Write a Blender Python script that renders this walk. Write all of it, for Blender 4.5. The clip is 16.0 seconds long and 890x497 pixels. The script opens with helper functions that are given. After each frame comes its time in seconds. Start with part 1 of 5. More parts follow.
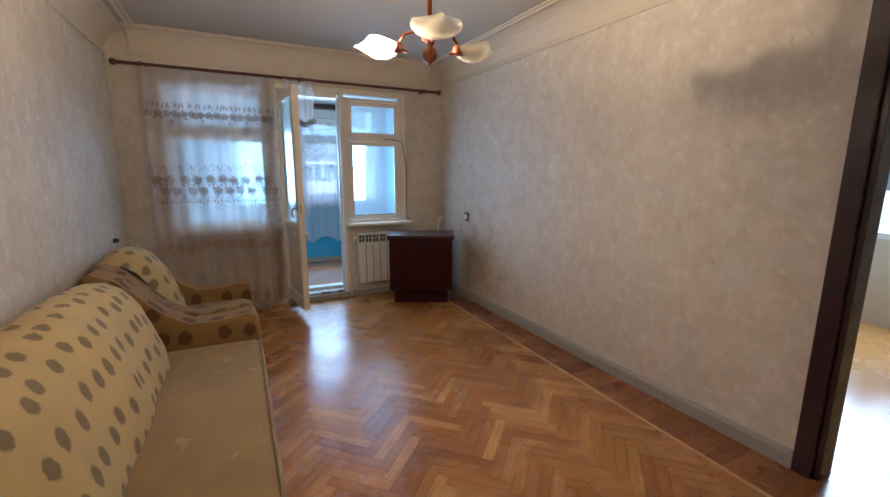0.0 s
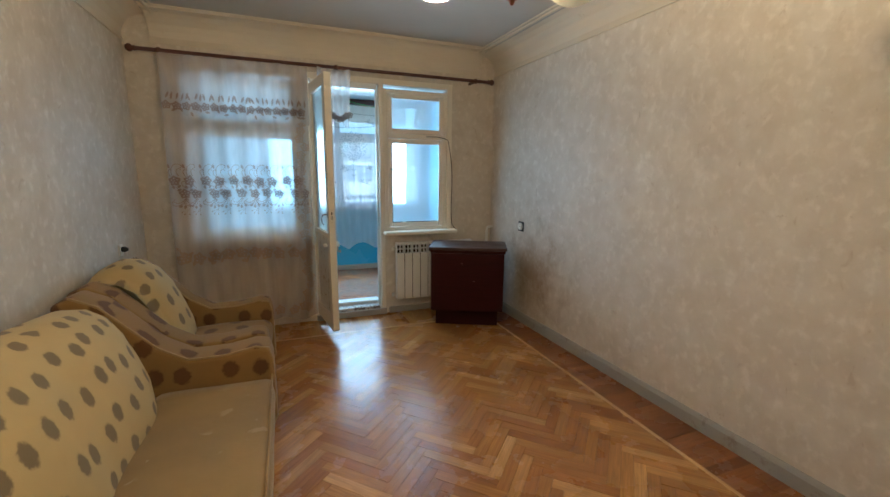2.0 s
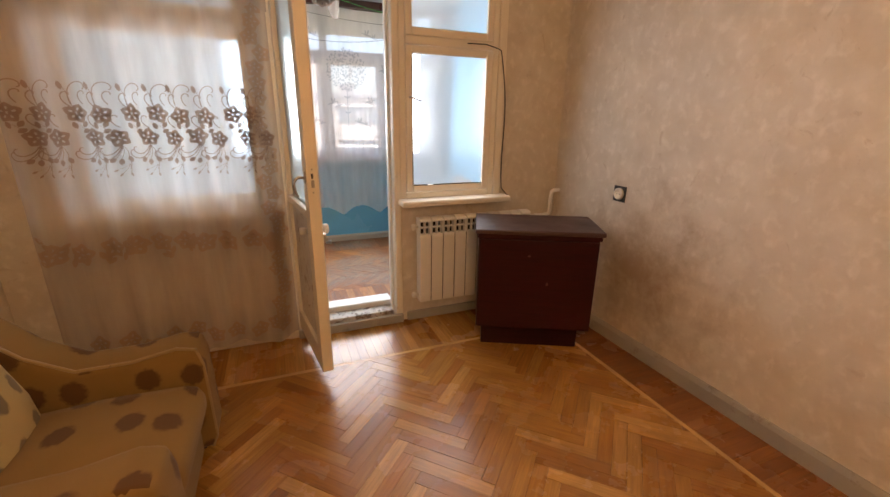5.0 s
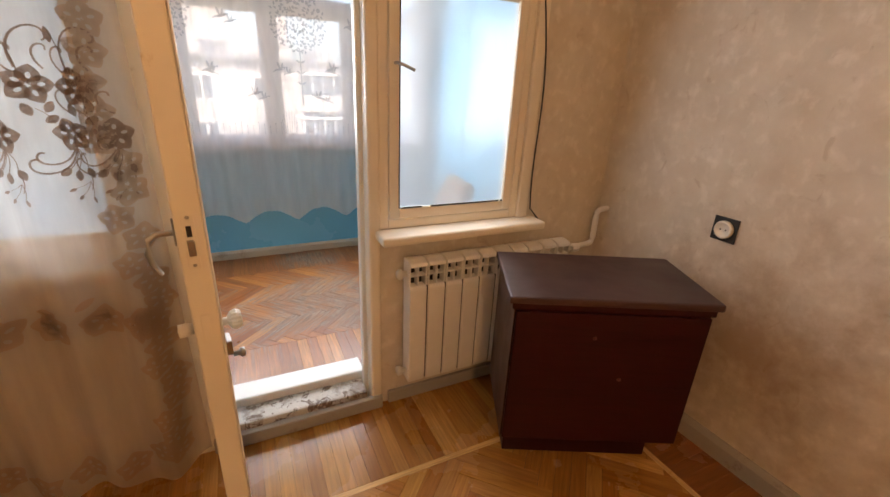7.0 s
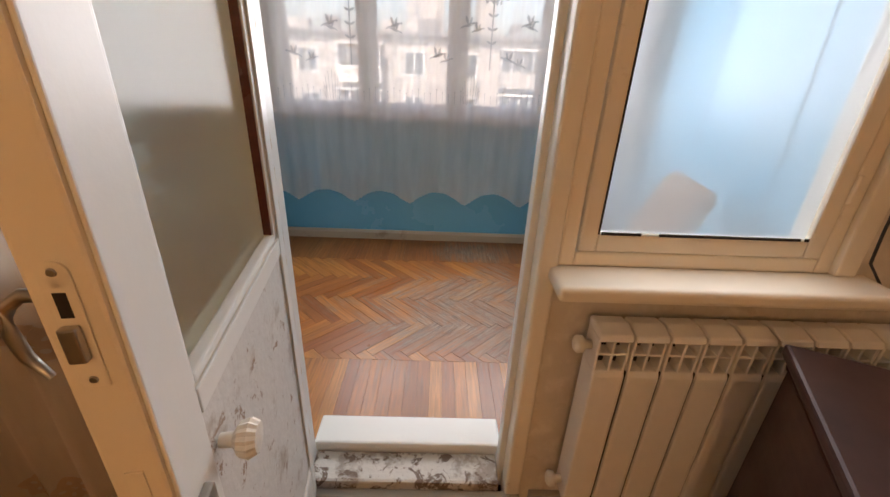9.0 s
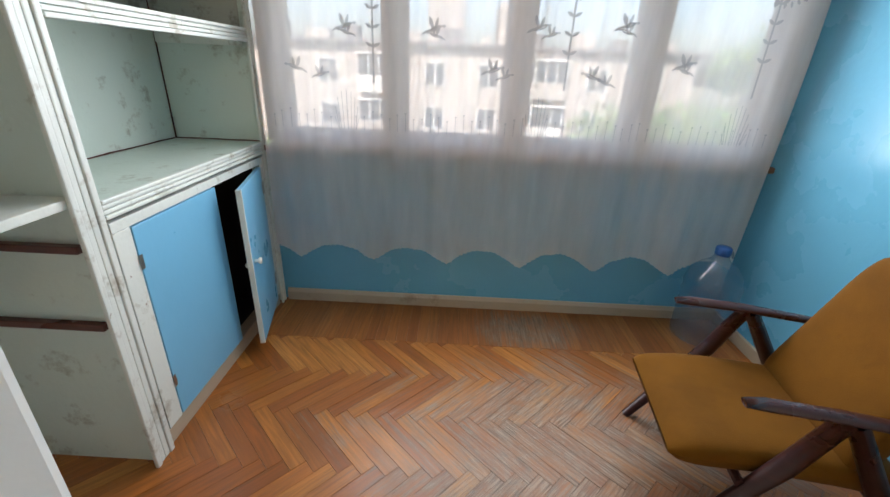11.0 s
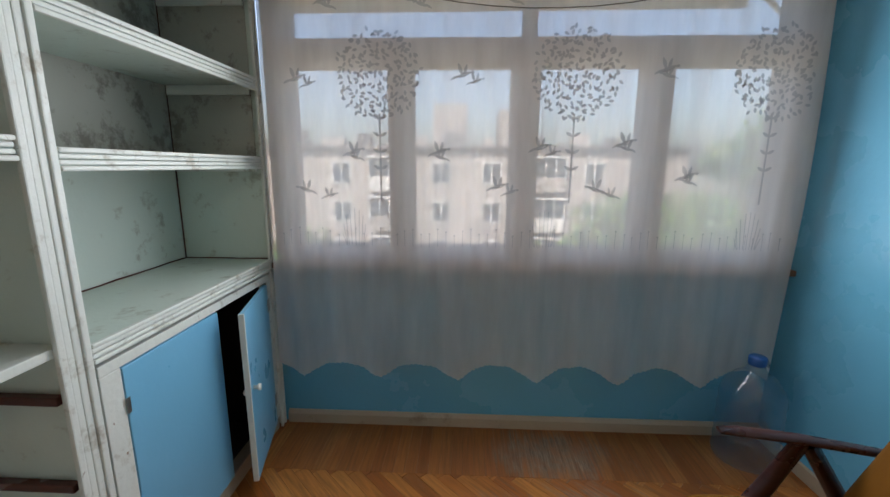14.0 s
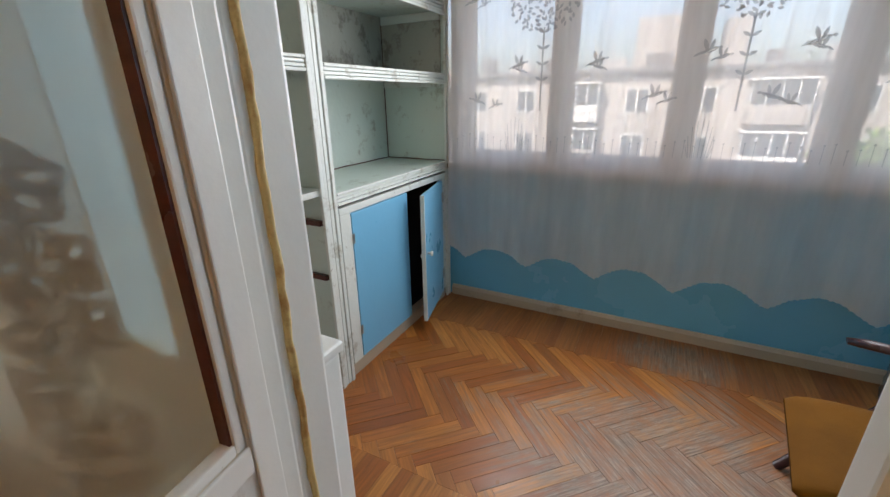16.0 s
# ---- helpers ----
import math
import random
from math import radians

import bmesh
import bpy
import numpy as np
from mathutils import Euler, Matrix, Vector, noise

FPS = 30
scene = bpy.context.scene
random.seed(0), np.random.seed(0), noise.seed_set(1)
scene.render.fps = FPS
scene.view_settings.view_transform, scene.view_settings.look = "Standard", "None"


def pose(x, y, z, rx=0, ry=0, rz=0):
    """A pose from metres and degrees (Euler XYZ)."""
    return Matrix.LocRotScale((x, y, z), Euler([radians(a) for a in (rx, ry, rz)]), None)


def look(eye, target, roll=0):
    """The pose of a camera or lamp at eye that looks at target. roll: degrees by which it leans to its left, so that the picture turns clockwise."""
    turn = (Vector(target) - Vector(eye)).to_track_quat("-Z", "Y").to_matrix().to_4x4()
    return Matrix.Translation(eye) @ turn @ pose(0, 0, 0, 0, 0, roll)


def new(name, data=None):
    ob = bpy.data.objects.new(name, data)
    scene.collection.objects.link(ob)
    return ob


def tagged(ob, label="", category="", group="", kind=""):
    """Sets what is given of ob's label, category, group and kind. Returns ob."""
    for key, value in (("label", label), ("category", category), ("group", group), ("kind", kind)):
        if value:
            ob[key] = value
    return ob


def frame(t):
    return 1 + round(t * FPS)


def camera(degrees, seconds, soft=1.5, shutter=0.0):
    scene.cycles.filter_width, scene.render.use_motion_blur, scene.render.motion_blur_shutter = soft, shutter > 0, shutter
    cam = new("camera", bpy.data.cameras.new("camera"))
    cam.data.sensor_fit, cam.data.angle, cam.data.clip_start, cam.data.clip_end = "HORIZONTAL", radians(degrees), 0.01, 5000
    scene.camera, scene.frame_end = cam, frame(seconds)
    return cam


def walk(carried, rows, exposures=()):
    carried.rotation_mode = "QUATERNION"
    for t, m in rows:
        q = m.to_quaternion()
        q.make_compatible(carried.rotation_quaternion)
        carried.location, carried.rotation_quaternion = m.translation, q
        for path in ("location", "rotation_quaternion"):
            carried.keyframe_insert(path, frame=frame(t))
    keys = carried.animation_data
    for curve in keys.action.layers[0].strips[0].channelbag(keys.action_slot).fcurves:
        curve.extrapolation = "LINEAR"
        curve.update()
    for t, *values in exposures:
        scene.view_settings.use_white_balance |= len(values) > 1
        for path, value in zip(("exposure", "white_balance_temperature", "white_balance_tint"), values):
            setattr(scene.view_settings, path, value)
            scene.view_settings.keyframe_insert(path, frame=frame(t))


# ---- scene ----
cam = camera(94.1, 16.0)
PATH = [
    (0, (0.026, -0.224, 1.387), (0.906, 1.535, 1.021), 0.2),
    (0.5, (0.038, -0.068, 1.387), (0.938, 1.692, 1.082), 0.3),
    (1, (-0.001, 0.11, 1.417), (0.913, 1.867, 1.142), 0.1),
    (1.5, (0.043, 0.23, 1.402), (0.881, 2.021, 1.104), 0.3),
    (2, (0.191, 0.363, 1.387), (0.904, 2.196, 1.028), 0.6),
    (2.5, (0.253, 0.495, 1.381), (0.929, 2.331, 0.966), 0.7),
    (3, (0.276, 0.728, 1.37), (0.943, 2.562, 0.933), 0.5),
    (3.2, (0.292, 0.816, 1.382), (0.936, 2.652, 0.918), 0.6),
    (5.3, (0.442, 2.023, 1.312), (1.179, 3.764, 0.66), 1.0),
    (5.5, (0.478, 2.147, 1.318), (1.23, 3.868, 0.63), 1.1),
    (6, (0.567, 2.378, 1.305), (1.349, 4.074, 0.59), 1.4),
    (6.5, (0.606, 2.599, 1.303), (1.44, 4.274, 0.596), 1.9),
    (7, (0.642, 2.812, 1.34), (1.48, 4.483, 0.629), 2.8),
    (7.5, (0.725, 2.941, 1.331), (1.415, 4.672, 0.602), 3.2),
    (8, (0.81, 3.041, 1.324), (1.251, 4.823, 0.53), 3.6),
    (8.5, (0.805, 3.217, 1.295), (1.062, 5.007, 0.442), 3.6),
    (9, (0.812, 3.437, 1.243), (0.86, 5.256, 0.412), 2.5),
    (9.2, (0.804, 3.539, 1.239), (0.822, 5.345, 0.379), 2.1),
    (11.3, (0.638, 4.277, 1.264), (0.598, 6.126, 0.503), 2.2),
    (11.5, (0.635, 4.294, 1.263), (0.579, 6.179, 0.599), 1.2),
    (11.7, (0.62, 4.308, 1.279), (0.562, 6.228, 0.722), 0.5),
    (12, (0.65, 4.299, 1.314), (0.551, 6.26, 0.931), 0.5),
    (12.5, (0.653, 4.288, 1.372), (0.541, 6.281, 1.246), 0.3),
    (13, (0.651, 4.269, 1.407), (0.541, 6.266, 1.383), 0.1),
    (13.5, (0.647, 4.292, 1.394), (0.544, 6.285, 1.263), 0.1),
    (14, (0.641, 4.329, 1.349), (0.553, 6.288, 0.96), 0.3),
    (14.5, (0.638, 4.329, 1.285), (0.55, 6.224, 0.653), 0.4),
    (15, (0.642, 4.291, 1.234), (0.474, 6.13, 0.466), 0.6),
    (15.5, (0.698, 4.2, 1.238), (0.263, 5.991, 0.461), 0.0),
    (16, (0.855, 3.994, 1.264), (-0.008, 5.664, 0.576), -0.8),
]
walk(cam, [(t, look(eye, target, roll)) for t, eye, target, roll in PATH],
     [(0.0, 2.39, 4350, 2), (2.0, 2.43, 4450, -8), (3.2, 2.5, 4850, -5), (5.3, 2.68, 7000, 19), (7.2, 2.64, 7100, 19), (8.0, 2.54, 7200, 20), (9.2, 2.28, 7200, 20), (11.3, 2.35, 6750, 13), (12.0, 1.93, 6750, 13), (12.6, 1.66, 6750, 14), (13.6, 1.66, 6750, 14), (14.4, 1.83, 6700, 13), (15.0, 2.05, 6800, 15), (16.0, 2.1, 6800, 15)])


# ---- light ----
world = bpy.data.worlds.new("sky")
scene.world = world
world.use_nodes = True
wn = world.node_tree
sky = wn.nodes.new("ShaderNodeTexSky")
sky.sky_type = "NISHITA"
sky.sun_disc = False
sky.dust_density, sky.air_density = 4.0, 1.0
sky.sun_elevation = radians(52)
sky.sun_rotation = radians(200)
wn.links.new(sky.outputs[0], wn.nodes["Background"].inputs[0])
wn.nodes["Background"].inputs[1].default_value = 0.15
sun = new("sun", bpy.data.lights.new("sun", "SUN"))
sun.data.energy, sun.data.angle, sun.data.color = 4.0, radians(0.53), (1.0, 0.95, 0.88)
sun.matrix_world = look((-5.5, -15, 20), (0, 0, 0))


def area(name, at, to, w, h, power, color):
    lamp = new(name, bpy.data.lights.new(name, "AREA"))
    lamp.data.shape, lamp.data.size, lamp.data.size_y = "RECTANGLE", w, h
    lamp.data.energy, lamp.data.color = power, color
    lamp.matrix_world = look(at, to)
    return lamp


# daylight in the balcony's window opening and in the windows of the rooms behind
area("balcony_daylight", (0.95, 6.13, 1.42), (0.95, 4.6, 1.30), 1.75, 0.95, 8.5, (0.86, 0.93, 1.0))
area("balcony_daylight", (0.93, 6.262, 1.40), (0.93, 4.6, 1.40), 2.25, 1.0, 0.42, (0.95, 0.97, 1.0))
area("room_window_daylight", (1.40, 4.17, 1.45), (1.40, 2.17, 1.10), 0.55, 1.15, 0.8, (0.88, 0.94, 1.0))
area("bedroom_daylight", (5.15, 1.22, 1.5), (3.6, 0.6, 0.7), 0.85, 1.25, 12, (1.0, 0.93, 0.82))


# ---- materials ----
class Mat:
    """A node material, built up step by step."""

    def __init__(self, name, rough=0.5, metal=0.0, spec=0.5):
        self.m = bpy.data.materials.new(name)
        self.m.use_nodes = True
        self.t = self.m.node_tree
        self.b = self.t.nodes["Principled BSDF"]
        self.b.inputs["Roughness"].default_value = rough
        self.b.inputs["Metallic"].default_value = metal
        self.b.inputs["Specular IOR Level"].default_value = spec

    def n(self, kind, **sets):
        node = self.t.nodes.new(kind)
        for k, v in sets.items():
            node.inputs[k.replace("_", " ")].default_value = v
        return node

    def link(self, a, b):
        self.t.links.new(a, b)

    def coord(self, kind="Object", scale=(1, 1, 1)):
        c = self.n("ShaderNodeTexCoord")
        mp = self.n("ShaderNodeMapping", Scale=scale)
        self.link(c.outputs[kind], mp.inputs[0])
        return mp.outputs[0]

    def world_coord(self, scale=(1, 1, 1)):
        c = self.n("ShaderNodeNewGeometry")
        mp = self.n("ShaderNodeMapping", Scale=scale)
        self.link(c.outputs["Position"], mp.inputs[0])
        return mp.outputs[0]

    def noise(self, vec, scale, detail=4.0, rough=0.55, distort=0.0):
        nz = self.n("ShaderNodeTexNoise", Scale=scale, Detail=detail, Roughness=rough, Distortion=distort)
        self.link(vec, nz.inputs["Vector"])
        return nz.outputs["Fac"]

    def ramp(self, fac, stops):
        r = self.n("ShaderNodeValToRGB")
        e = r.color_ramp.elements
        while len(e) < len(stops):
            e.new(0.5)
        for el, (p, c) in zip(e, stops):
            el.position = p
            el.color = (*c, 1) if isinstance(c, tuple) else (c, c, c, 1)
        self.link(fac, r.inputs[0])
        return r.outputs[0]

    def mix(self, fac, a, b, mode="MIX"):
        x = self.t.nodes.new("ShaderNodeMix")
        x.data_type, x.blend_type = "RGBA", mode
        for sock, v in ((x.inputs[0], fac), (x.inputs[6], a), (x.inputs[7], b)):
            if hasattr(v, "is_linked"):
                self.link(v, sock)
            elif isinstance(v, tuple):
                sock.default_value = (*v, 1)
            else:
                sock.default_value = v
        return x.outputs[2]

    def math(self, op, a, b=0.0):
        x = self.t.nodes.new("ShaderNodeMath")
        x.operation = op
        for sock, v in ((x.inputs[0], a), (x.inputs[1], b)):
            if hasattr(v, "is_linked"):
                self.link(v, sock)
            else:
                sock.default_value = v
        return x.outputs[0]

    def color(self, v):
        if isinstance(v, tuple):
            self.b.inputs["Base Color"].default_value = (*v, 1)
        else:
            self.link(v, self.b.inputs["Base Color"])
        return self

    def rough(self, v):
        self.link(v, self.b.inputs["Roughness"])
        return self

    def bump(self, h, strength=0.3, dist=0.01):
        bp = self.n("ShaderNodeBump", Strength=strength, Distance=dist)
        self.link(h, bp.inputs["Height"])
        self.link(bp.outputs[0], self.b.inputs["Normal"])
        return self

    def out(self, shader):
        self.link(shader, self.t.nodes["Material Output"].inputs[0])
        return self


def painted(name, color, rough=0.4, dirt=(0.3, 0.24, 0.17), wear=0.62, chips=None, bump=0.15):
    """Old oil paint: faint brush relief, grime in patches, optional chips down to wood."""
    m = Mat(name, rough)
    v = m.world_coord()
    big, fine = m.noise(v, 2.3, 5), m.noise(v, 38, 4)
    c = m.mix(m.ramp(big, [(0.3, 0.0), (0.8, 0.35)]), color, tuple(x * 0.8 for x in color))
    c = m.mix(m.ramp(m.noise(v, 9, 8, 0.7), [(wear, 0.0), (wear + 0.1, 0.75)]), c, dirt)
    if chips:
        c = m.mix(m.ramp(m.noise(v, 16, 8, 0.75, 0.6), [(chips[1], 0.0), (chips[1] + 0.02, 1.0)]), c, chips[0])
    m.color(c).bump(m.mix(0.4, fine, m.noise(v, 14, 6)), bump, 0.006)
    m.rough(m.ramp(big, [(0.2, max(rough - 0.1, 0.05)), (0.8, min(rough + 0.2, 1.0))]))
    return m.m


def plain(name, color, rough=0.5, metal=0.0, vary=0.15, scale=20, bump=0.05):
    m = Mat(name, rough, metal)
    v = m.coord("Object")
    f = m.noise(v, scale, 6)
    c = m.mix(m.ramp(f, [(0.3, 0.0), (0.75, 1.0)]), color, tuple(x * (1 - vary) for x in color))
    m.color(c).bump(f, bump, 0.003)
    return m.m


def wallpaper_material():
    m = Mat("wallpaper", 0.62, 0, 0.35)
    v = m.world_coord()
    big = m.noise(v, 1.1, 4)
    mid = m.noise(v, 7.5, 6, 0.6)
    c = m.mix(m.ramp(mid, [(0.3, 0.0), (0.72, 1.0)]), (0.56, 0.495, 0.405), (0.67, 0.615, 0.53))
    flecks = m.noise(m.world_coord((1, 1, 0.85)), 21, 4, 0.55, 0.2)
    c = m.mix(m.ramp(flecks, [(0.52, 0.0), (0.74, 0.5)]), c, (0.82, 0.77, 0.68))
    c = m.mix(m.ramp(m.noise(m.world_coord((1.3, 1.3, 1)), 11, 4, 0.6, 1.0), [(0.64, 0.0), (0.72, 0.45)]), c, (0.43, 0.34, 0.255))
    c = m.mix(m.ramp(big, [(0.45, 0.0), (0.75, 0.25)]), c, (0.42, 0.33, 0.23))
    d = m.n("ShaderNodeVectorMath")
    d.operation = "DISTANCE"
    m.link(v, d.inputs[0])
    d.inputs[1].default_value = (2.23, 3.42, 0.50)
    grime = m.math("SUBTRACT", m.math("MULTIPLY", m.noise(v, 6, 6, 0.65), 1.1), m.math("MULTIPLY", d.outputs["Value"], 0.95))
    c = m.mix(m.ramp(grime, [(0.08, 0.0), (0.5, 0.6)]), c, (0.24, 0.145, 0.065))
    m.color(c)
    m.bump(m.mix(0.5, flecks, m.noise(v, 60, 5)), 0.22, 0.006)
    m.rough(m.ramp(flecks, [(0.55, 0.7), (0.7, 0.38)]))
    return m.m


def parquet_material(name, tones, worn=None, rough=0.22):
    """Varnished oak; each block has its own tone. Blocks carry UVs in metres, u along the grain."""
    m = Mat(name, rough)
    g = m.n("ShaderNodeNewGeometry")
    o = m.n("ShaderNodeObjectInfo")
    r = m.math("FRACT", m.math("ADD", g.outputs["Random Per Island"], o.outputs["Random"]))
    uv = m.n("ShaderNodeTexCoord").outputs["UV"]
    off = m.n("ShaderNodeCombineXYZ")
    m.link(m.math("MULTIPLY", r, 37.0), off.inputs[0])
    m.link(m.math("MULTIPLY", r, 91.0), off.inputs[1])
    add = m.n("ShaderNodeVectorMath")
    m.link(uv, add.inputs[0])
    m.link(off.outputs[0], add.inputs[1])
    mp = m.n("ShaderNodeMapping", Scale=(2.2, 38, 1))
    m.link(add.outputs[0], mp.inputs[0])
    grain = m.noise(mp.outputs[0], 2.2, 6, 0.65, 0.5)
    c = m.ramp(r, [(i / (len(tones) - 1), t) for i, t in enumerate(tones)])
    c = m.mix(m.ramp(grain, [(0.35, 0.0), (0.7, 0.72 if worn else 0.55)]), c, (0.13, 0.052, 0.014))
    v = m.world_coord()
    c = m.mix(m.ramp(m.noise(v, 1.7, 5), [(0.45, 0.0), (0.75, 0.3)]), c, (0.16, 0.07, 0.025))
    ro = m.ramp(m.noise(v, 3.2, 6, 0.6), [(0.3, rough - 0.06), (0.75, rough + 0.16)])
    if worn:
        at, size, col = worn
        d = m.n("ShaderNodeVectorMath")
        d.operation = "DISTANCE"
        sc = m.n("ShaderNodeMapping", Location=(-at[0], -at[1] * 1.6, 0), Scale=(1, 1.6, 1))
        m.link(m.n("ShaderNodeNewGeometry").outputs["Position"], sc.inputs[0])
        m.link(sc.outputs[0], d.inputs[0])
        k = m.math("SUBTRACT", m.math("ADD", m.math("MULTIPLY", m.noise(mp.outputs[0], 1.1, 5, 0.7), 0.9), m.math("MULTIPLY", m.noise(v, 4, 5), 0.7)), m.math("MULTIPLY", d.outputs["Value"], size))
        k = m.math("MULTIPLY", m.ramp(k, [(0.40, 0.0), (0.60, 0.85)]), m.ramp(m.noise(v, 13, 6, 0.7), [(0.32, 0.25), (0.6, 1.0)]))
        streak = m.noise(mp.outputs[0], 3.4, 6, 0.7, 0.8)
        bare = m.ramp(streak, [(0.34, tuple(x * 0.45 for x in col)), (0.5, col), (0.66, tuple(min(1.0, x * 1.75) for x in col))])
        c = m.mix(k, c, bare)
        ro = m.mix(k, ro, (0.6, 0.6, 0.6))
    m.color(c).rough(ro).bump(grain, 0.12, 0.002)
    return m.m


def sheer(name, tint, clear, weave=0):
    """Thin voile: part of it is open holes, the rest scatters and passes light."""
    m = Mat(name, 0.9)
    di, tl, tr = m.n("ShaderNodeBsdfDiffuse"), m.n("ShaderNodeBsdfTranslucent"), m.n("ShaderNodeBsdfTransparent")
    di.inputs[0].default_value = tl.inputs[0].default_value = (*tint, 1)
    a, b = m.n("ShaderNodeMixShader"), m.n("ShaderNodeMixShader")
    a.inputs[0].default_value = 0.62
    m.link(di.outputs[0], a.inputs[1])
    m.link(tl.outputs[0], a.inputs[2])
    f = m.ramp(m.noise(m.world_coord((3, 3, 0.5)), 5, 4), [(0.3, clear - 0.06), (0.7, clear + 0.06)])
    if weave:
        thread = m.ramp(m.noise(m.world_coord(), weave, 2, 0.5), [(0.36, 0.0), (0.64, 1.0)])
        f = m.math("ADD", f, m.math("MULTIPLY", m.math("SUBTRACT", thread, 0.5), clear * 0.9))
    m.link(f, b.inputs[0])
    m.link(a.outputs[0], b.inputs[1])
    m.link(tr.outputs[0], b.inputs[2])
    m.out(b.outputs[0])
    return m.m


def clear_glass(name, tint=(0.95, 0.98, 1.0), rough=0.02):
    m = Mat(name, rough)
    tr, gl, ma = m.n("ShaderNodeBsdfTransparent"), m.n("ShaderNodeBsdfGlossy", Roughness=rough), m.n("ShaderNodeMixShader")
    tr.inputs[0].default_value = (*tint, 1)
    fr = m.n("ShaderNodeFresnel", IOR=1.45)
    m.link(fr.outputs[0], ma.inputs[0])
    m.link(tr.outputs[0], ma.inputs[1])
    m.link(gl.outputs[0], ma.inputs[2])
    m.out(ma.outputs[0])
    return m.m


def frosted(name, tint, rough, milk):
    """Patterned or grimy glass that blurs what lies behind it."""
    m = Mat(name, rough)
    rf, tl, ma = m.n("ShaderNodeBsdfRefraction", Roughness=rough, IOR=1.03), m.n("ShaderNodeBsdfTranslucent"), m.n("ShaderNodeMixShader")
    gl, mb = m.n("ShaderNodeBsdfGlossy", Roughness=0.12), m.n("ShaderNodeMixShader")
    rf.inputs[0].default_value = (*tint, 1)
    tl.inputs[0].default_value = (0.82, 0.86, 0.86, 1)
    m.link(m.ramp(m.noise(m.world_coord(), 3.5, 5), [(0.3, milk * 0.6), (0.7, milk)]), ma.inputs[0])
    m.link(rf.outputs[0], ma.inputs[1])
    m.link(tl.outputs[0], ma.inputs[2])
    mb.inputs[0].default_value = 0.05
    m.link(ma.outputs[0], mb.inputs[1])
    m.link(gl.outputs[0], mb.inputs[2])
    m.out(mb.outputs[0])
    return m.m


def dotted_fabric(name, base, dot, spacing=0.12, size=0.26):
    """Plush with rows of woven oval dots."""
    m = Mat(name, 0.85, 0, 0.2)
    v = m.coord("UV", (1 / spacing, 1 / (spacing * 1.15), 1))
    vo = m.t.nodes.new("ShaderNodeTexVoronoi")
    vo.inputs["Scale"].default_value = 1.0
    vo.inputs["Randomness"].default_value = 0.38
    vo.voronoi_dimensions = "2D"
    m.link(v, vo.inputs["Vector"])
    w = m.world_coord()
    d = m.math("ADD", vo.outputs["Distance"], m.math("MULTIPLY", m.math("SUBTRACT", m.noise(w, 60, 3), 0.5), 0.16))
    k = m.ramp(d, [(size - 0.04, 1.0), (size + 0.03, 0.0)])
    c = m.mix(m.ramp(m.noise(w, 3, 5), [(0.3, 0.0), (0.75, 1.0)]), base, tuple(x * 0.82 for x in base))
    c = m.mix(m.math("MULTIPLY", k, 0.85), c, dot)
    m.color(c).bump(m.noise(w, 240, 3), 0.3, 0.003)
    m.b.inputs["Sheen Weight"].default_value = 0.12
    return m.m


def plush(name, base, scale=4.0, blot=(0, 0, 0), rough=0.85, sheen=0.25):
    m = Mat(name, rough, 0, 0.2)
    w = m.world_coord()
    c = m.mix(m.ramp(m.noise(w, scale, 6, 0.6), [(0.32, 0.0), (0.72, 1.0)]), base, tuple(x * 0.72 for x in base))
    c = m.mix(m.ramp(m.noise(w, 11, 3, 0.5, 0.8), [(0.66, 0.0), (0.7, 0.3)]), c, blot)
    m.color(c).bump(m.noise(w, 260, 3), 0.3, 0.003)
    m.b.inputs["Sheen Weight"].default_value = sheen
    return m.m


def dark_wood(name, base, rough=0.3, spec=0.5):
    m = Mat(name, rough, 0, spec)
    v = m.coord("Object", (1.2, 1.2, 14))
    f = m.noise(v, 3.0, 6, 0.65, 0.6)
    c = m.mix(m.ramp(f, [(0.3, 0.0), (0.75, 1.0)]), base, tuple(x * 0.45 for x in base))
    m.color(c).bump(f, 0.06, 0.003)
    m.rough(m.ramp(m.noise(m.coord("Object"), 5, 5), [(0.3, rough - 0.05), (0.75, rough + 0.2)]))
    return m.m


WALLPAPER = wallpaper_material()
CREAM = painted("cream_distemper", (0.66, 0.59, 0.47), 0.75, (0.45, 0.36, 0.25), 0.66)
CEILING = painted("ceiling_whitewash", (0.46, 0.44, 0.40), 0.85, (0.42, 0.37, 0.3), 0.66)
BALC_CEIL = painted("balcony_whitewash", (0.74, 0.72, 0.68), 0.85, (0.4, 0.36, 0.3), 0.64, ((0.42, 0.4, 0.36), 0.66), 0.4)
CREAM_PAINT = painted("cream_oil_paint", (0.80, 0.74, 0.62), 0.35, (0.42, 0.28, 0.15), 0.66, ((0.23, 0.13, 0.06), 0.72))
WHITE_PAINT = painted("white_oil_paint", (0.80, 0.80, 0.76), 0.32, (0.45, 0.4, 0.33), 0.66, ((0.36, 0.27, 0.2), 0.7))
SHELF_PAINT = painted("shelf_white_paint", (0.70, 0.73, 0.68), 0.35, (0.36, 0.33, 0.26), 0.57, ((0.26, 0.17, 0.11), 0.655), 0.6)
SHELF_MINT = painted("shelf_mint_paint", (0.60, 0.68, 0.62), 0.4, (0.32, 0.32, 0.26), 0.575, ((0.3, 0.24, 0.18), 0.705), 0.35)
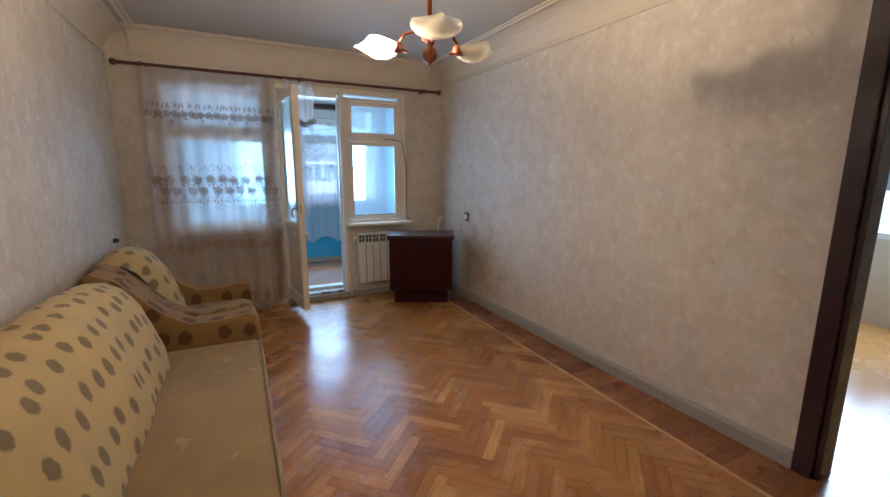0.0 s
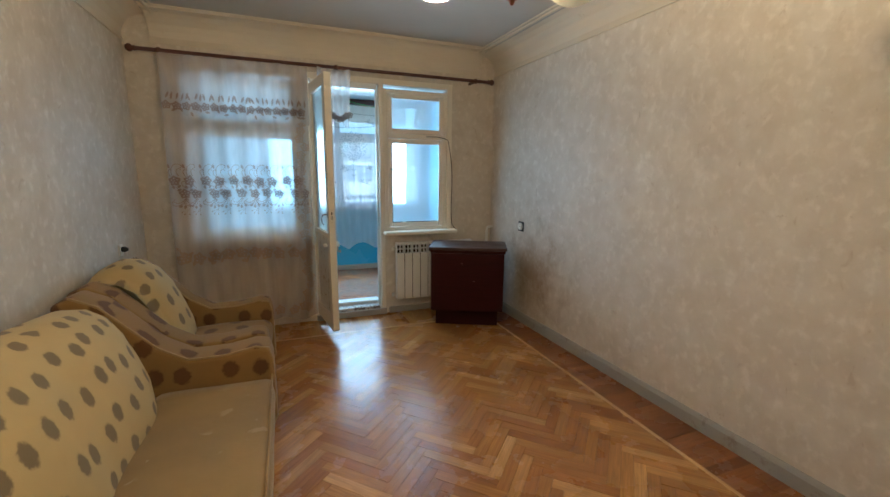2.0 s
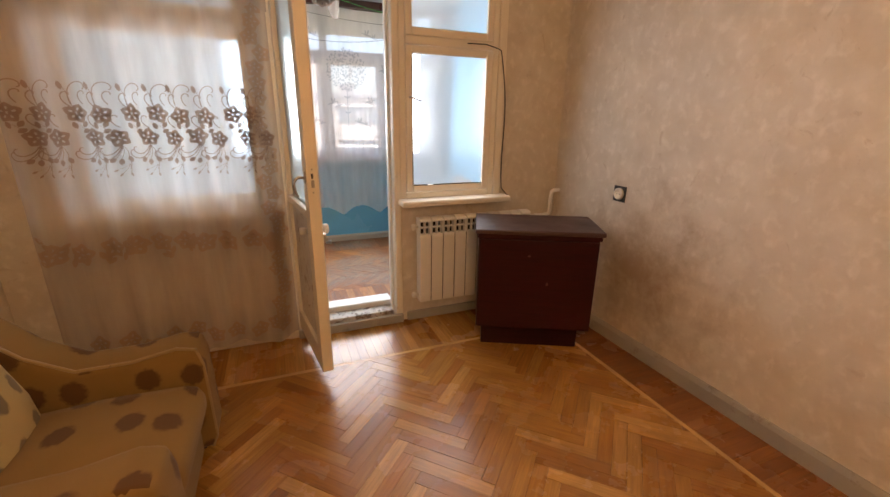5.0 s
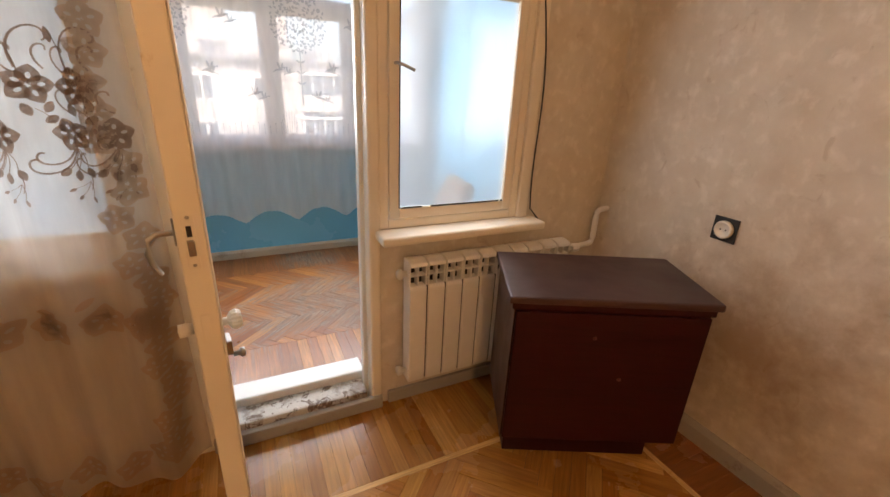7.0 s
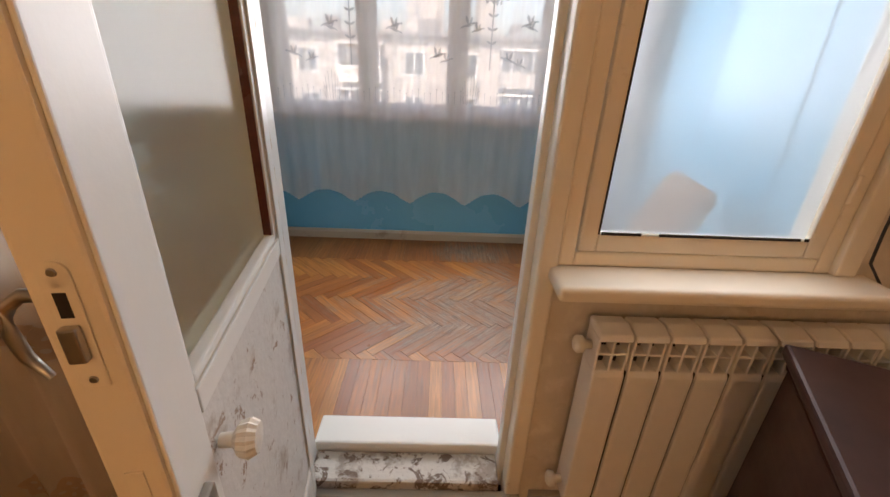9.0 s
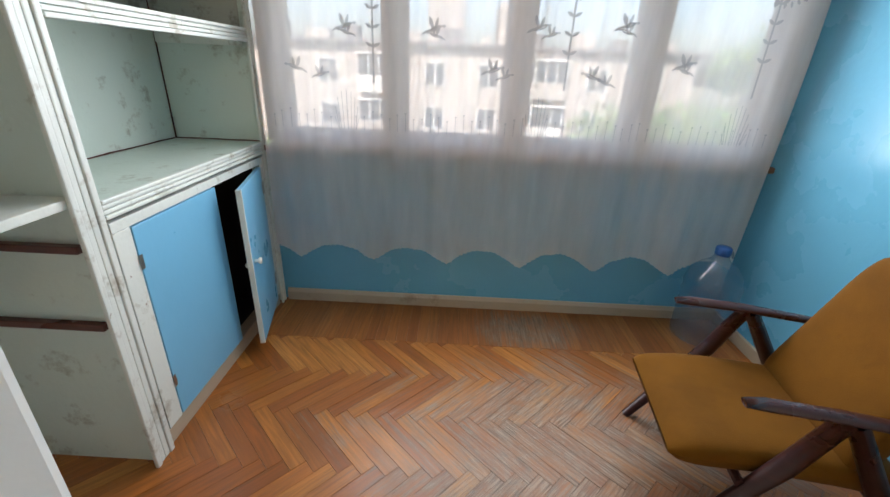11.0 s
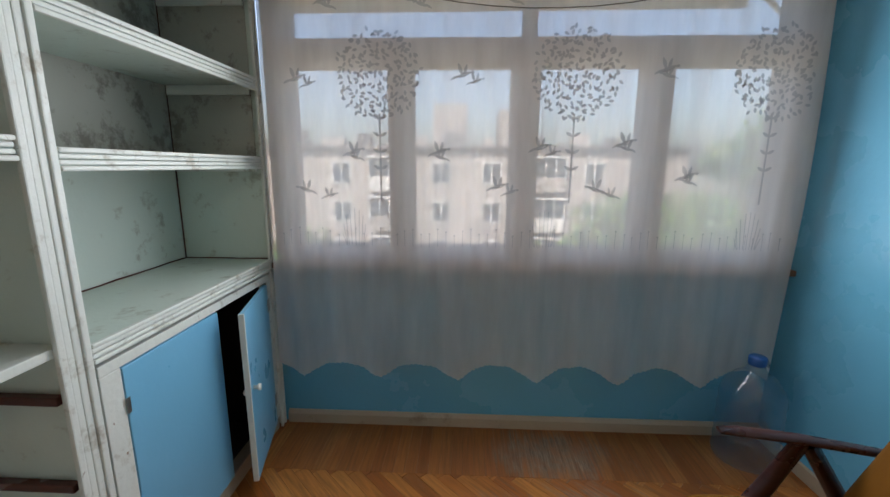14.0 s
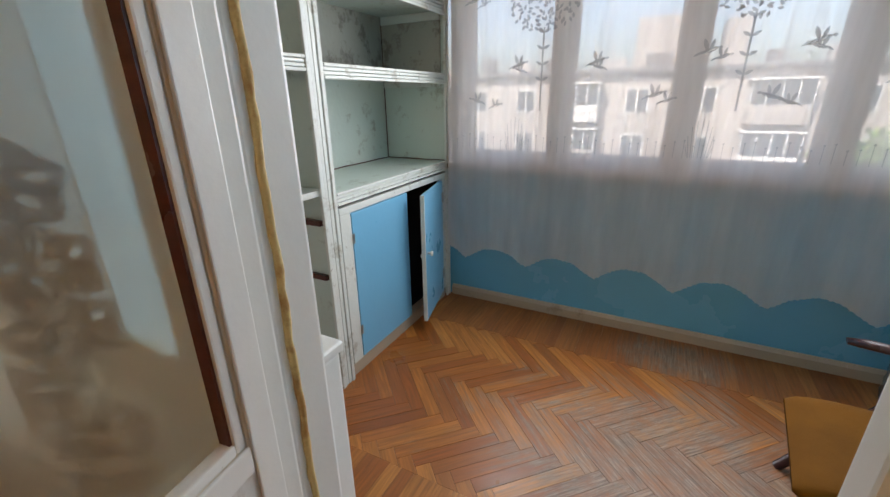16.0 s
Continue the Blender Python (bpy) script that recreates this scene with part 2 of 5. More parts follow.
# greyer and darker than the mint paint, mottled
SHELF_GREY = painted("grey_shelf_paint", (0.40, 0.40, 0.35), 0.6, (0.16, 0.145, 0.12), 0.52, ((0.2, 0.15, 0.11), 0.69), 0.4)
PEELING = painted("peeling_white_paint", (0.70, 0.68, 0.64), 0.5, (0.40, 0.32, 0.25), 0.55, ((0.33, 0.22, 0.15), 0.60), 0.7)
THRESHOLD = painted("worn_threshold_paint", (0.56, 0.53, 0.48), 0.6, (0.22, 0.17, 0.13), 0.48, ((0.15, 0.10, 0.07), 0.545), 0.9)
BLUE = painted("blue_oil_paint", (0.13, 0.42, 0.60), 0.22, (0.12, 0.3, 0.4), 0.68, None, 0.25)
BLUE_DOOR = painted("blue_door_paint", (0.17, 0.46, 0.68), 0.3, (0.2, 0.3, 0.35), 0.68, None, 0.15)
GREY_BASE = painted("grey_skirting_paint", (0.36, 0.34, 0.30), 0.55, (0.2, 0.16, 0.12), 0.58)
TAN_BASE = painted("tan_skirting_paint", (0.45, 0.36, 0.26), 0.5, (0.25, 0.18, 0.12), 0.6, ((0.6, 0.56, 0.5), 0.66))
FLOOR = parquet_material("oak_parquet", [(0.40, 0.185, 0.04), (0.50, 0.25, 0.055), (0.33, 0.14, 0.028), (0.56, 0.30, 0.075), (0.38, 0.165, 0.034), (0.47, 0.225, 0.05), (0.68, 0.39, 0.12), (0.29, 0.115, 0.022), (0.45, 0.20, 0.045)])
BORDER = parquet_material("border_parquet", [(0.24, 0.085, 0.024), (0.33, 0.13, 0.033), (0.20, 0.07, 0.02), (0.29, 0.11, 0.03)])
STRIP = parquet_material("pale_strip", [(0.78, 0.50, 0.19), (0.72, 0.45, 0.16)], None, 0.3)
BALC_FLOOR = parquet_material("balcony_parquet", [(0.47, 0.15, 0.026), (0.34, 0.095, 0.016), (0.54, 0.195, 0.036), (0.28, 0.078, 0.014), (0.49, 0.165, 0.03), (0.60, 0.245, 0.055)], ((1.12, 5.38), 0.50, (0.24, 0.185, 0.14)), 0.32)
BALC_BORDER = parquet_material("balcony_border", [(0.33, 0.10, 0.022), (0.40, 0.135, 0.03), (0.27, 0.078, 0.016), (0.44, 0.17, 0.045)], ((1.1, 6.1), 1.25, (0.20, 0.155, 0.115)), 0.35)
JOINT = plain("dark_joint", (0.09, 0.045, 0.02), 0.8)
VOILE = sheer("white_voile", (0.92, 0.87, 0.84), 0.21)
ROOM_VOILE = sheer("cream_voile", (0.80, 0.73, 0.66), 0.48)
LACE = sheer("brown_lace", (0.34, 0.245, 0.19), 0.10)
FAINT_LACE = sheer("faded_lace", (0.50, 0.39, 0.30), 0.20)
PATTERN = sheer("woven_pattern", (0.62, 0.60, 0.60), 0.17)
GLASS = clear_glass("window_glass")
FROST = frosted("frosted_glass", (0.88, 0.94, 0.92), 0.45, 0.35)
GRIMY = frosted("grimy_glass", (0.92, 0.96, 1.0), 0.30, 0.20)
DUSTY = frosted("dusty_glass", (0.62, 0.72, 0.78), 0.75, 0.30)
DOT_CLOTH = dotted_fabric("dotted_plush", (0.50, 0.375, 0.155), (0.14, 0.105, 0.06), 0.115, 0.24)
ARM_CLOTH = dotted_fabric("arm_plush", (0.25, 0.15, 0.045), (0.085, 0.036, 0.014), 0.16, 0.24)
SEAT_CLOTH = plush("seat_plush", (0.27, 0.18, 0.062), 3.0, (0.46, 0.39, 0.27))
MUSTARD = plush("mustard_wool", (0.165, 0.062, 0.002), 6.0, (0.12, 0.043, 0.002), 0.9, 0.02)
MAHOGANY = dark_wood("dark_mahogany", (0.034, 0.0035, 0.0045), 0.36, 0.22)
DOOR_PURPLE = dark_wood("purple_brown_paint", (0.035, 0.014, 0.022), 0.3)
RED_WOOD = dark_wood("red_stained_wood", (0.12, 0.03, 0.02), 0.25)
CHAIR_WOOD = dark_wood("dark_chair_wood", (0.055, 0.016, 0.014), 0.25)
ROD_WOOD = dark_wood("rod_wood", (0.11, 0.035, 0.018), 0.3)
COPPER = plain("copper", (0.42, 0.13, 0.045), 0.25, 1.0)
LAMP_WOOD = dark_wood("lamp_wood", (0.33, 0.11, 0.045), 0.3)
STEEL = plain("worn_steel", (0.45, 0.43, 0.4), 0.35, 1.0)
BRASS = plain("tarnished_brass", (0.34, 0.23, 0.10), 0.4, 1.0, 0.5, 60)
IVORY = plain("ivory_plastic", (0.75, 0.72, 0.64), 0.35, 0, 0.06)
RAD_WHITE = plain("radiator_enamel", (0.78, 0.76, 0.72), 0.3, 0, 0.05)
BLACK = plain("black_rubber", (0.02, 0.02, 0.02), 0.6)
# near black for cracks and gaps; also stands in for shade in recesses
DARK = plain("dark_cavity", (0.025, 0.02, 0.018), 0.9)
GREEN_CORD = plain("green_cord", (0.08, 0.42, 0.06), 0.6)
GREY_CORD = plain("grey_cord", (0.16, 0.13, 0.11), 0.7)
FOAM = painted("yellowed_sealant", (0.62, 0.45, 0.18), 0.7, (0.3, 0.13, 0.02), 0.5, None, 0.8)


# ---- building helpers ----
def place(name, data, parent=None, label=""):
    ob = new(name, data)
    if parent is not None:
        ob.parent = parent
    if label:
        ob["label"] = label
    return ob


def part(name, bm, material, parent=None, label="", smooth=False):
    me = bpy.data.meshes.new(name)
    bm.normal_update()
    bm.to_mesh(me)
    bm.free()
    me.materials.append(material)
    if smooth:
        for p in me.polygons:
            p.use_smooth = True
    return place(name, me, parent, label)


def thing(name, label, category, at=(0, 0, 0), turn=0.0, group="", kind=""):
    e = new(name)
    e.empty_display_size = 0.1
    e.matrix_basis = pose(*at, 0, 0, turn)
    return tagged(e, label, category, group, kind)


def box(x0, x1, y0, y1, z0, z1, bevel=0.0, seg=2, bm=None):
    own = bmesh.new()
    bmesh.ops.create_cube(own, size=1)
    for v in own.verts:
        v.co = Vector(((x0 + x1) / 2 + v.co.x * (x1 - x0), (y0 + y1) / 2 + v.co.y * (y1 - y0), (z0 + z1) / 2 + v.co.z * (z1 - z0)))
    if bevel:
        bmesh.ops.bevel(own, geom=own.edges[:], offset=bevel, segments=seg, affect="EDGES", profile=0.6)
    return join(bm, own)


def join(bm, own):
    if bm is None:
        return own
    me = bpy.data.meshes.new("tmp")
    own.to_mesh(me)
    own.free()
    bm.from_mesh(me)
    bpy.data.meshes.remove(me)
    return bm


def shift(bm, m):
    bmesh.ops.transform(bm, matrix=m, verts=bm.verts[:])
    return bm


def tube(points, r, seg=10, bm=None, taper=None):
    """A round bar along points; taper gives each point's share of r."""
    own = bm if bm is not None else bmesh.new()
    pts = [Vector(p) for p in points]
    rings = []
    up = Vector((0.13, 0.31, 0.94))
    for i, p in enumerate(pts):
        d = (pts[min(i + 1, len(pts) - 1)] - pts[max(i - 1, 0)]).normalized()
        a = d.cross(up)
        if a.length < 1e-3:
            a = d.cross(Vector((1, 0, 0)))
        a.normalize()
        b = d.cross(a)
        rr = r * (taper[i] if taper else 1)
        rings.append([own.verts.new(p + a * math.cos(t) * rr + b * math.sin(t) * rr) for t in (2 * math.pi * k / seg for k in range(seg))])
    for q, w in zip(rings, rings[1:]):
        for k in range(seg):
            own.faces.new((q[k], q[(k + 1) % seg], w[(k + 1) % seg], w[k]))
    own.faces.new(rings[0])
    own.faces.new(rings[-1][::-1])
    return own


def lathe(profile, at=(0, 0, 0), seg=24, bm=None, axis=None):
    """Turns (radius, height) pairs about z at a place, or about another axis."""
    own = bmesh.new()
    rings = [[own.verts.new((max(r, 1e-4) * math.cos(t), max(r, 1e-4) * math.sin(t), h)) for t in (2 * math.pi * k / seg for k in range(seg))] for r, h in profile]
    for q, w in zip(rings, rings[1:]):
        for k in range(seg):
            own.faces.new((q[k], q[(k + 1) % seg], w[(k + 1) % seg], w[k]))
    own.faces.new(rings[0][::-1])
    own.faces.new(rings[-1])
    m = Matrix.Translation(at)
    if axis is not None:
        m = m @ Vector(axis).to_track_quat("Z", "Y").to_matrix().to_4x4()
    return join(bm, shift(own, m))


def extrude(outline, depth, axis="y", at=0.0, bevel=0.0, seg=2):
    """A slab from an outline of 2D points: axis y takes (x, z), x takes (y, z), z takes (x, y)."""
    own = bmesh.new()
    put = {"y": lambda a, b: (a, at, b), "x": lambda a, b: (at, a, b), "z": lambda a, b: (a, b, at)}[axis]
    vs = [own.verts.new(put(a, b)) for a, b in outline]
    f = own.faces.new(vs)
    out = bmesh.ops.extrude_face_region(own, geom=[f])
    off = {"y": (0, depth, 0), "x": (depth, 0, 0), "z": (0, 0, depth)}[axis]
    bmesh.ops.translate(own, vec=off, verts=[g for g in out["geom"] if isinstance(g, bmesh.types.BMVert)])
    bmesh.ops.recalc_face_normals(own, faces=own.faces[:])
    if bevel:
        bmesh.ops.bevel(own, geom=own.edges[:], offset=bevel, segments=seg, affect="EDGES", profile=0.6, clamp_overlap=True)
    return own


def grid(fn, nu, nv, uv=None):
    """A sheet of nu x nv cells; fn(u, v) gives each point. uv(u, v) gives texture metres."""
    own = bmesh.new()
    lay = own.loops.layers.uv.new("UVMap") if uv else None
    vs = [[own.verts.new(fn(i / nu, j / nv)) for j in range(nv + 1)] for i in range(nu + 1)]
    for i in range(nu):
        for j in range(nv):
            f = own.faces.new((vs[i][j], vs[i + 1][j], vs[i + 1][j + 1], vs[i][j + 1]))
            if uv:
                for l, (a, b) in zip(f.loops, ((i, j), (i + 1, j), (i + 1, j + 1), (i, j + 1))):
                    l[lay].uv = uv(a / nu, b / nv)
    return own


def box_uv(bm):
    """UVs in metres by each face's main direction."""
    bm.normal_update()
    lay = bm.loops.layers.uv.verify()
    for f in bm.faces:
        n = [abs(c) for c in f.normal]
        k = n.index(max(n))
        for l in f.loops:
            c = l.vert.co
            l[lay].uv = ((c.y, c.z), (c.x, c.z), (c.x, c.y))[k]
    return bm


def soften(bm, amount, seed):
    """Worn, uneven upholstery: pushes vertices about by smooth noise."""
    bm.normal_update()
    moves = [(v, v.normal * noise.noise(v.co * 5.0 + Vector((seed, 0, 0))) * amount) for v in bm.verts]
    for v, d in moves:
        v.co += d
    return bm


def cushion(x0, x1, y0, y1, z0, z1, r, cuts=6, puff=0.02, seed=1):
    """A stuffed block with round edges and a swollen face."""
    own = bmesh.new()
    bmesh.ops.create_cube(own, size=1)
    bmesh.ops.subdivide_edges(own, edges=own.edges[:], cuts=cuts, use_grid_fill=True)
    sx, sy, sz = x1 - x0, y1 - y0, z1 - z0
    for v in own.verts:
        p = Vector((v.co.x * sx, v.co.y * sy, v.co.z * sz))
        h = Vector((sx / 2 - r, sy / 2 - r, sz / 2 - r))
        core = Vector([max(-h[i], min(h[i], p[i])) for i in range(3)])
        d = p - core
        if d.length > 1e-6:
            p = core + d.normalized() * r
        s = (1 - (2 * v.co.x) ** 2) * (1 - (2 * v.co.y) ** 2)
        p.z += puff * s * (1 if v.co.z > 0 else 0)
        v.co = p + Vector(((x0 + x1) / 2, (y0 + y1) / 2, (z0 + z1) / 2))
    return box_uv(soften(own, 0.006, seed))


def fixed(name, bm, material, label, category, smooth=False):
    """A piece of the setting."""
    return tagged(part(name, bm, material, None, "", smooth), label, category, "", "structure")


# ---- the room and the balcony as built ----
X0, X1, Y0, Y1, TOP = -0.86, 2.228, -1.8, 4.28, 2.52
BY0, BY1, BX1, BTOP = 4.38, 6.31, 2.16, 2.355

floor = fixed("floor", box(X0 - 0.1, X1 + 0.12, Y0 - 0.1, 4.34, -0.2, -0.004), JOINT, "dark subfloor under orange herringbone oak parquet", "floor")
balcony_floor = fixed("floor_balcony", box(-0.9, BX1 + 0.1, 4.341, BY1 + 0.15, -0.2, -0.004), JOINT, "dark subfloor under worn balcony parquet", "floor")

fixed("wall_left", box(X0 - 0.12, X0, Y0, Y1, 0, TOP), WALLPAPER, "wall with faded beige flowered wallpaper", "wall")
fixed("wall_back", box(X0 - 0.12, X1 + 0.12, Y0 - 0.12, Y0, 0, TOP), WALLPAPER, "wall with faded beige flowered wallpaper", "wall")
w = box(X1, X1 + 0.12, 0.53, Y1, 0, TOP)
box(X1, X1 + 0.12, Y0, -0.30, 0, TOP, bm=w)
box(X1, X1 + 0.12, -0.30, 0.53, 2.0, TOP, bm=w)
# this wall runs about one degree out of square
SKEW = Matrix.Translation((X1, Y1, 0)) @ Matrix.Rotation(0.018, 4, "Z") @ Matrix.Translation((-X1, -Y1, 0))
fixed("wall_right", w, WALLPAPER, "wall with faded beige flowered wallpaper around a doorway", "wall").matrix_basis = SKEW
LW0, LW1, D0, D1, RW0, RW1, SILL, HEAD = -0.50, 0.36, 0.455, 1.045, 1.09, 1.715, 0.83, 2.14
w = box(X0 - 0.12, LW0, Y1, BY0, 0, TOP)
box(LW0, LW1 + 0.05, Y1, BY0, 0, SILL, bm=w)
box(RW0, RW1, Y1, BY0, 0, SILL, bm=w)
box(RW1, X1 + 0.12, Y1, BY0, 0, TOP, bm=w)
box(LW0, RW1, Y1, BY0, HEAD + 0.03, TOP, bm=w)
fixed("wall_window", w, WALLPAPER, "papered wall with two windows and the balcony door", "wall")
fixed("ceiling", box(X0 - 0.12, X1 + 0.12, Y0 - 0.12, BY0, TOP, TOP + 0.12), CEILING, "grey-white painted ceiling with flaking patches", "ceiling")

# painted frieze, cove and ceiling mouldings
COVE = [(0, -0.195), (0, 0)] + [(0.17 - 0.17 * math.sin(a), -0.17 + 0.17 * math.cos(a)) for a in (0, 0.3, 0.6, 0.9, 1.2, 1.45)] + [(0.012, -0.195)]


def cove(name, base, run, side):
    prof = [(d, z + TOP) for d, z in COVE]
    if side in "rl":
        s = -1 if side == "r" else 1
        bm = extrude([(base + s * d, z) for d, z in prof], run[1] - run[0], "y", run[0])
        for k, h, q in ((0.215, 0.016, 0.022), (0.255, 0.010, 0.016)):
            xa = base + s * k
            box(min(xa, xa + s * q), max(xa, xa + s * q), run[0], run[1], TOP - h, TOP + 0.001, 0.004, bm=bm)
    else:
        bm = extrude([(base - d, z) for d, z in prof], run[1] - run[0], "x", run[0])
        for k, h, q in ((0.215, 0.016, 0.022), (0.255, 0.010, 0.016)):
            box(run[0], run[1], base - k - q, base - k, TOP - h, TOP + 0.001, 0.004, bm=bm)
    return fixed(name, bm, CREAM, "cream painted cove with a moulded line", "cornice")


cove("trim_right", X1, (Y0, Y1), "r").matrix_basis = SKEW
cove("trim_left", X0, (Y0, Y1), "l")
cove("trim_window", Y1, (X0 + 0.18, X1 - 0.18), "w")
rng = random.Random(5)
bm = bmesh.new()
for k in range(26):
    cx, cy, r = 1.35 + rng.gauss(0, 0.32), 1.75 + rng.gauss(0, 0.2), rng.uniform(0.008, 0.04)
    ring = [bm.verts.new((cx + r * rng.uniform(0.6, 1.3) * math.cos(a), cy + r * rng.uniform(0.6, 1.3) * math.sin(a), TOP - 0.003 - rng.uniform(0, 0.006))) for a in (j * 0.785 for j in range(8))]
    bm.faces.new(ring)
fixed("trim_flaking_paint", bm, PEELING, "curled flakes of white paint on the ceiling", "flaking paint")

b = extrude([(X1, 0), (X1 - 0.018, 0), (X1 - 0.018, 0.068), (X1 - 0.008, 0.092), (X1, 0.092)], Y1 - 0.602, "y", 0.602)
fixed("baseboard_right", b, GREY_BASE, "worn grey painted skirting board", "skirting board").matrix_basis = SKEW
b = extrude([(X0, 0), (X0 + 0.018, 0), (X0 + 0.018, 0.045), (X0 + 0.008, 0.065), (X0, 0.065)], Y1 - Y0, "y", Y0)
fixed("baseboard_left", b, GREY_BASE, "worn grey painted skirting board", "skirting board")
fixed("baseboard_window", box(RW0 + 0.03, X1 - 0.02, Y1 - 0.018, Y1, 0, 0.06, 0.004), GREY_BASE, "worn grey painted skirting board", "skirting board")

# doorway to the bedroom
d = thing("door_1", "open doorway with a dark purple-brown painted wooden frame", "doorway", (0, 0, 0), 0, "", "structure")
d.matrix_basis = SKEW
part("architrave", box(X1 - 0.02, X1 - 0.001, 0.525, 0.600, 0, 2.06, 0.006), DOOR_PURPLE, d)
part("architrave", box(X1 - 0.02, X1 - 0.001, -0.38, -0.295, 0, 2.06, 0.006), DOOR_PURPLE, d)
part("head", box(X1 - 0.018, X1 - 0.001, -0.295, 0.525, 1.985, 2.06, 0.006), DOOR_PURPLE, d)
part("jamb", box(X1, X1 + 0.125, 0.50, 0.527, 0, 2.0, 0.004), DOOR_PURPLE, d)
part("jamb", box(X1, X1 + 0.125, -0.298, -0.27, 0, 2.0, 0.004), DOOR_PURPLE, d)

# bedroom beyond the doorway
fixed("floor_bedroom", box(2.352, 5.3, -1.9, 2.6, -0.2, 0), FLOOR, "pale sunlit parquet of the next room", "floor")
w = box(5.2, 5.3, -1.9, 0.75, 0, TOP)
box(5.2, 5.3, 1.7, 2.6, 0, TOP, bm=w)
box(5.2, 5.3, 0.75, 1.7, 0, 0.8, bm=w)
box(5.2, 5.3, 0.75, 1.7, 2.2, TOP, bm=w)
box(2.352, 5.2, 2.5, 2.6, 0, TOP, bm=w)
box(2.352, 5.2, -1.9, -1.8, 0, TOP, bm=w)
fixed("wall_bedroom", w, CREAM, "pale painted walls of the next room", "wall")
fixed("ceiling_bedroom", box(2.352, 5.3, -1.9, 2.6, TOP, TOP + 0.1), CEILING, "white ceiling of the next room", "ceiling")
d = thing("window_bedroom", "bright window of the next room with a white frame", "window", (0, 0, 0), 0, "", "structure")
for ya, yb, za, zb in ((0.75, 0.81, 0.8, 2.2), (1.64, 1.7, 0.8, 2.2), (1.2, 1.26, 0.86, 2.14), (0.81, 1.64, 0.8, 0.86), (0.81, 1.64, 2.14, 2.2)):
    part("window_frame", box(5.2, 5.26, ya, yb, za, zb, 0.005), WHITE_PAINT, d)

# balcony shell
fixed("wall_balcony_east", box(BX1, BX1 + 0.1, BY0, BY1 + 0.14, 0, BTOP), BLUE, "glossy sky-blue painted board wall with fine cracks", "wall")
fixed("wall_balcony_parapet", box(-0.9, BX1, BY1, BY1 + 0.12, 0, 0.86), BLUE, "sky-blue painted parapet under the balcony window", "wall")
fixed("wall_balcony_west", box(-1.0, -0.9, BY0, BY1 + 0.14, 0, BTOP), SHELF_MINT, "pale painted end wall behind the shelves", "wall")
fixed("ceiling_balcony", box(-1.0, BX1 + 0.1, BY0 + 0.002, BY1 + 0.16, BTOP, BTOP + 0.1), BALC_CEIL, "white balcony ceiling with peeling paint", "ceiling")
rng = random.Random(9)
bm = bmesh.new()
for k in range(70):
    cx, cy, r = rng.choice((rng.gauss(1.55, 0.35), rng.uniform(-0.2, 2.1))), rng.gauss(5.85, 0.25), rng.uniform(0.008, 0.045)
    if -0.25 < cx < 2.1 and 4.6 < cy < 6.2:
        ring = [bm.verts.new((cx + r * rng.uniform(0.5, 1.4) * math.cos(a), cy + r * rng.uniform(0.4, 0.9) * math.sin(a), BTOP - 0.003 - rng.uniform(0, 0.007))) for a in (j * 0.785 for j in range(8))]
        bm.faces.new(ring)
fixed("trim_balcony_flaking_paint", bm, PEELING, "curled flakes of paint on the balcony ceiling", "flaking paint")
fixed("trim_ceiling_beam", box(-0.29, BX1, BY1 - 0.04, BY1 + 0.02, BTOP - 0.07, BTOP, 0.004), RED_WOOD, "dark red wooden beam along the balcony ceiling", "beam")
b = extrude([(BY1, 0), (BY1 - 0.02, 0), (BY1 - 0.02, 0.05), (BY1 - 0.008, 0.068), (BY1, 0.068)], BX1 + 0.28, "x", -0.28)
fixed("baseboard_balcony", b, TAN_BASE, "scuffed tan skirting board of the balcony", "skirting board")
fixed("baseboard_balcony_east", box(BX1 - 0.018, BX1, BY0, BY1 - 0.02, 0, 0.065, 0.004), TAN_BASE, "scuffed tan skirting board of the balcony", "skirting board")
for y, za, zb in ((5.62, 0.9, 2.3), (5.05, 0.1, 2.3)):
    b = tube([(BX1 - 0.001, y + 0.004 * math.sin(9 * z), z) for z in (za + (zb - za) * k / 12 for k in range(13))], 0.0022, 5)
    fixed("trim_board_joint", b, DARK, "thin dark crack between the blue wall boards", "joint")

# ---- windows and the balcony door ----
def bars(parent, name, material, x0, x1, z0, z1, t, y0, y1, bevel=0.006):
    """The four bars of a frame."""
    part(name, box(x0, x0 + t, y0, y1, z0, z1, bevel), material, parent)
    part(name, box(x1 - t, x1, y0, y1, z0, z1, bevel), material, parent)
    part(name, box(x0 + t, x1 - t, y0 + 0.001, y1 - 0.001, z0, z0 + t, bevel), material, parent)
    part(name, box(x0 + t, x1 - t, y0 + 0.001, y1 - 0.001, z1 - t, z1, bevel), material, parent)


def pane(parent, x0, x1, z0, z1, y, material, name="pane"):
    p = part(name, box(x0, x1, y - 0.002, y + 0.002, z0, z1), material, parent)
    p.visible_shadow = False
    return p


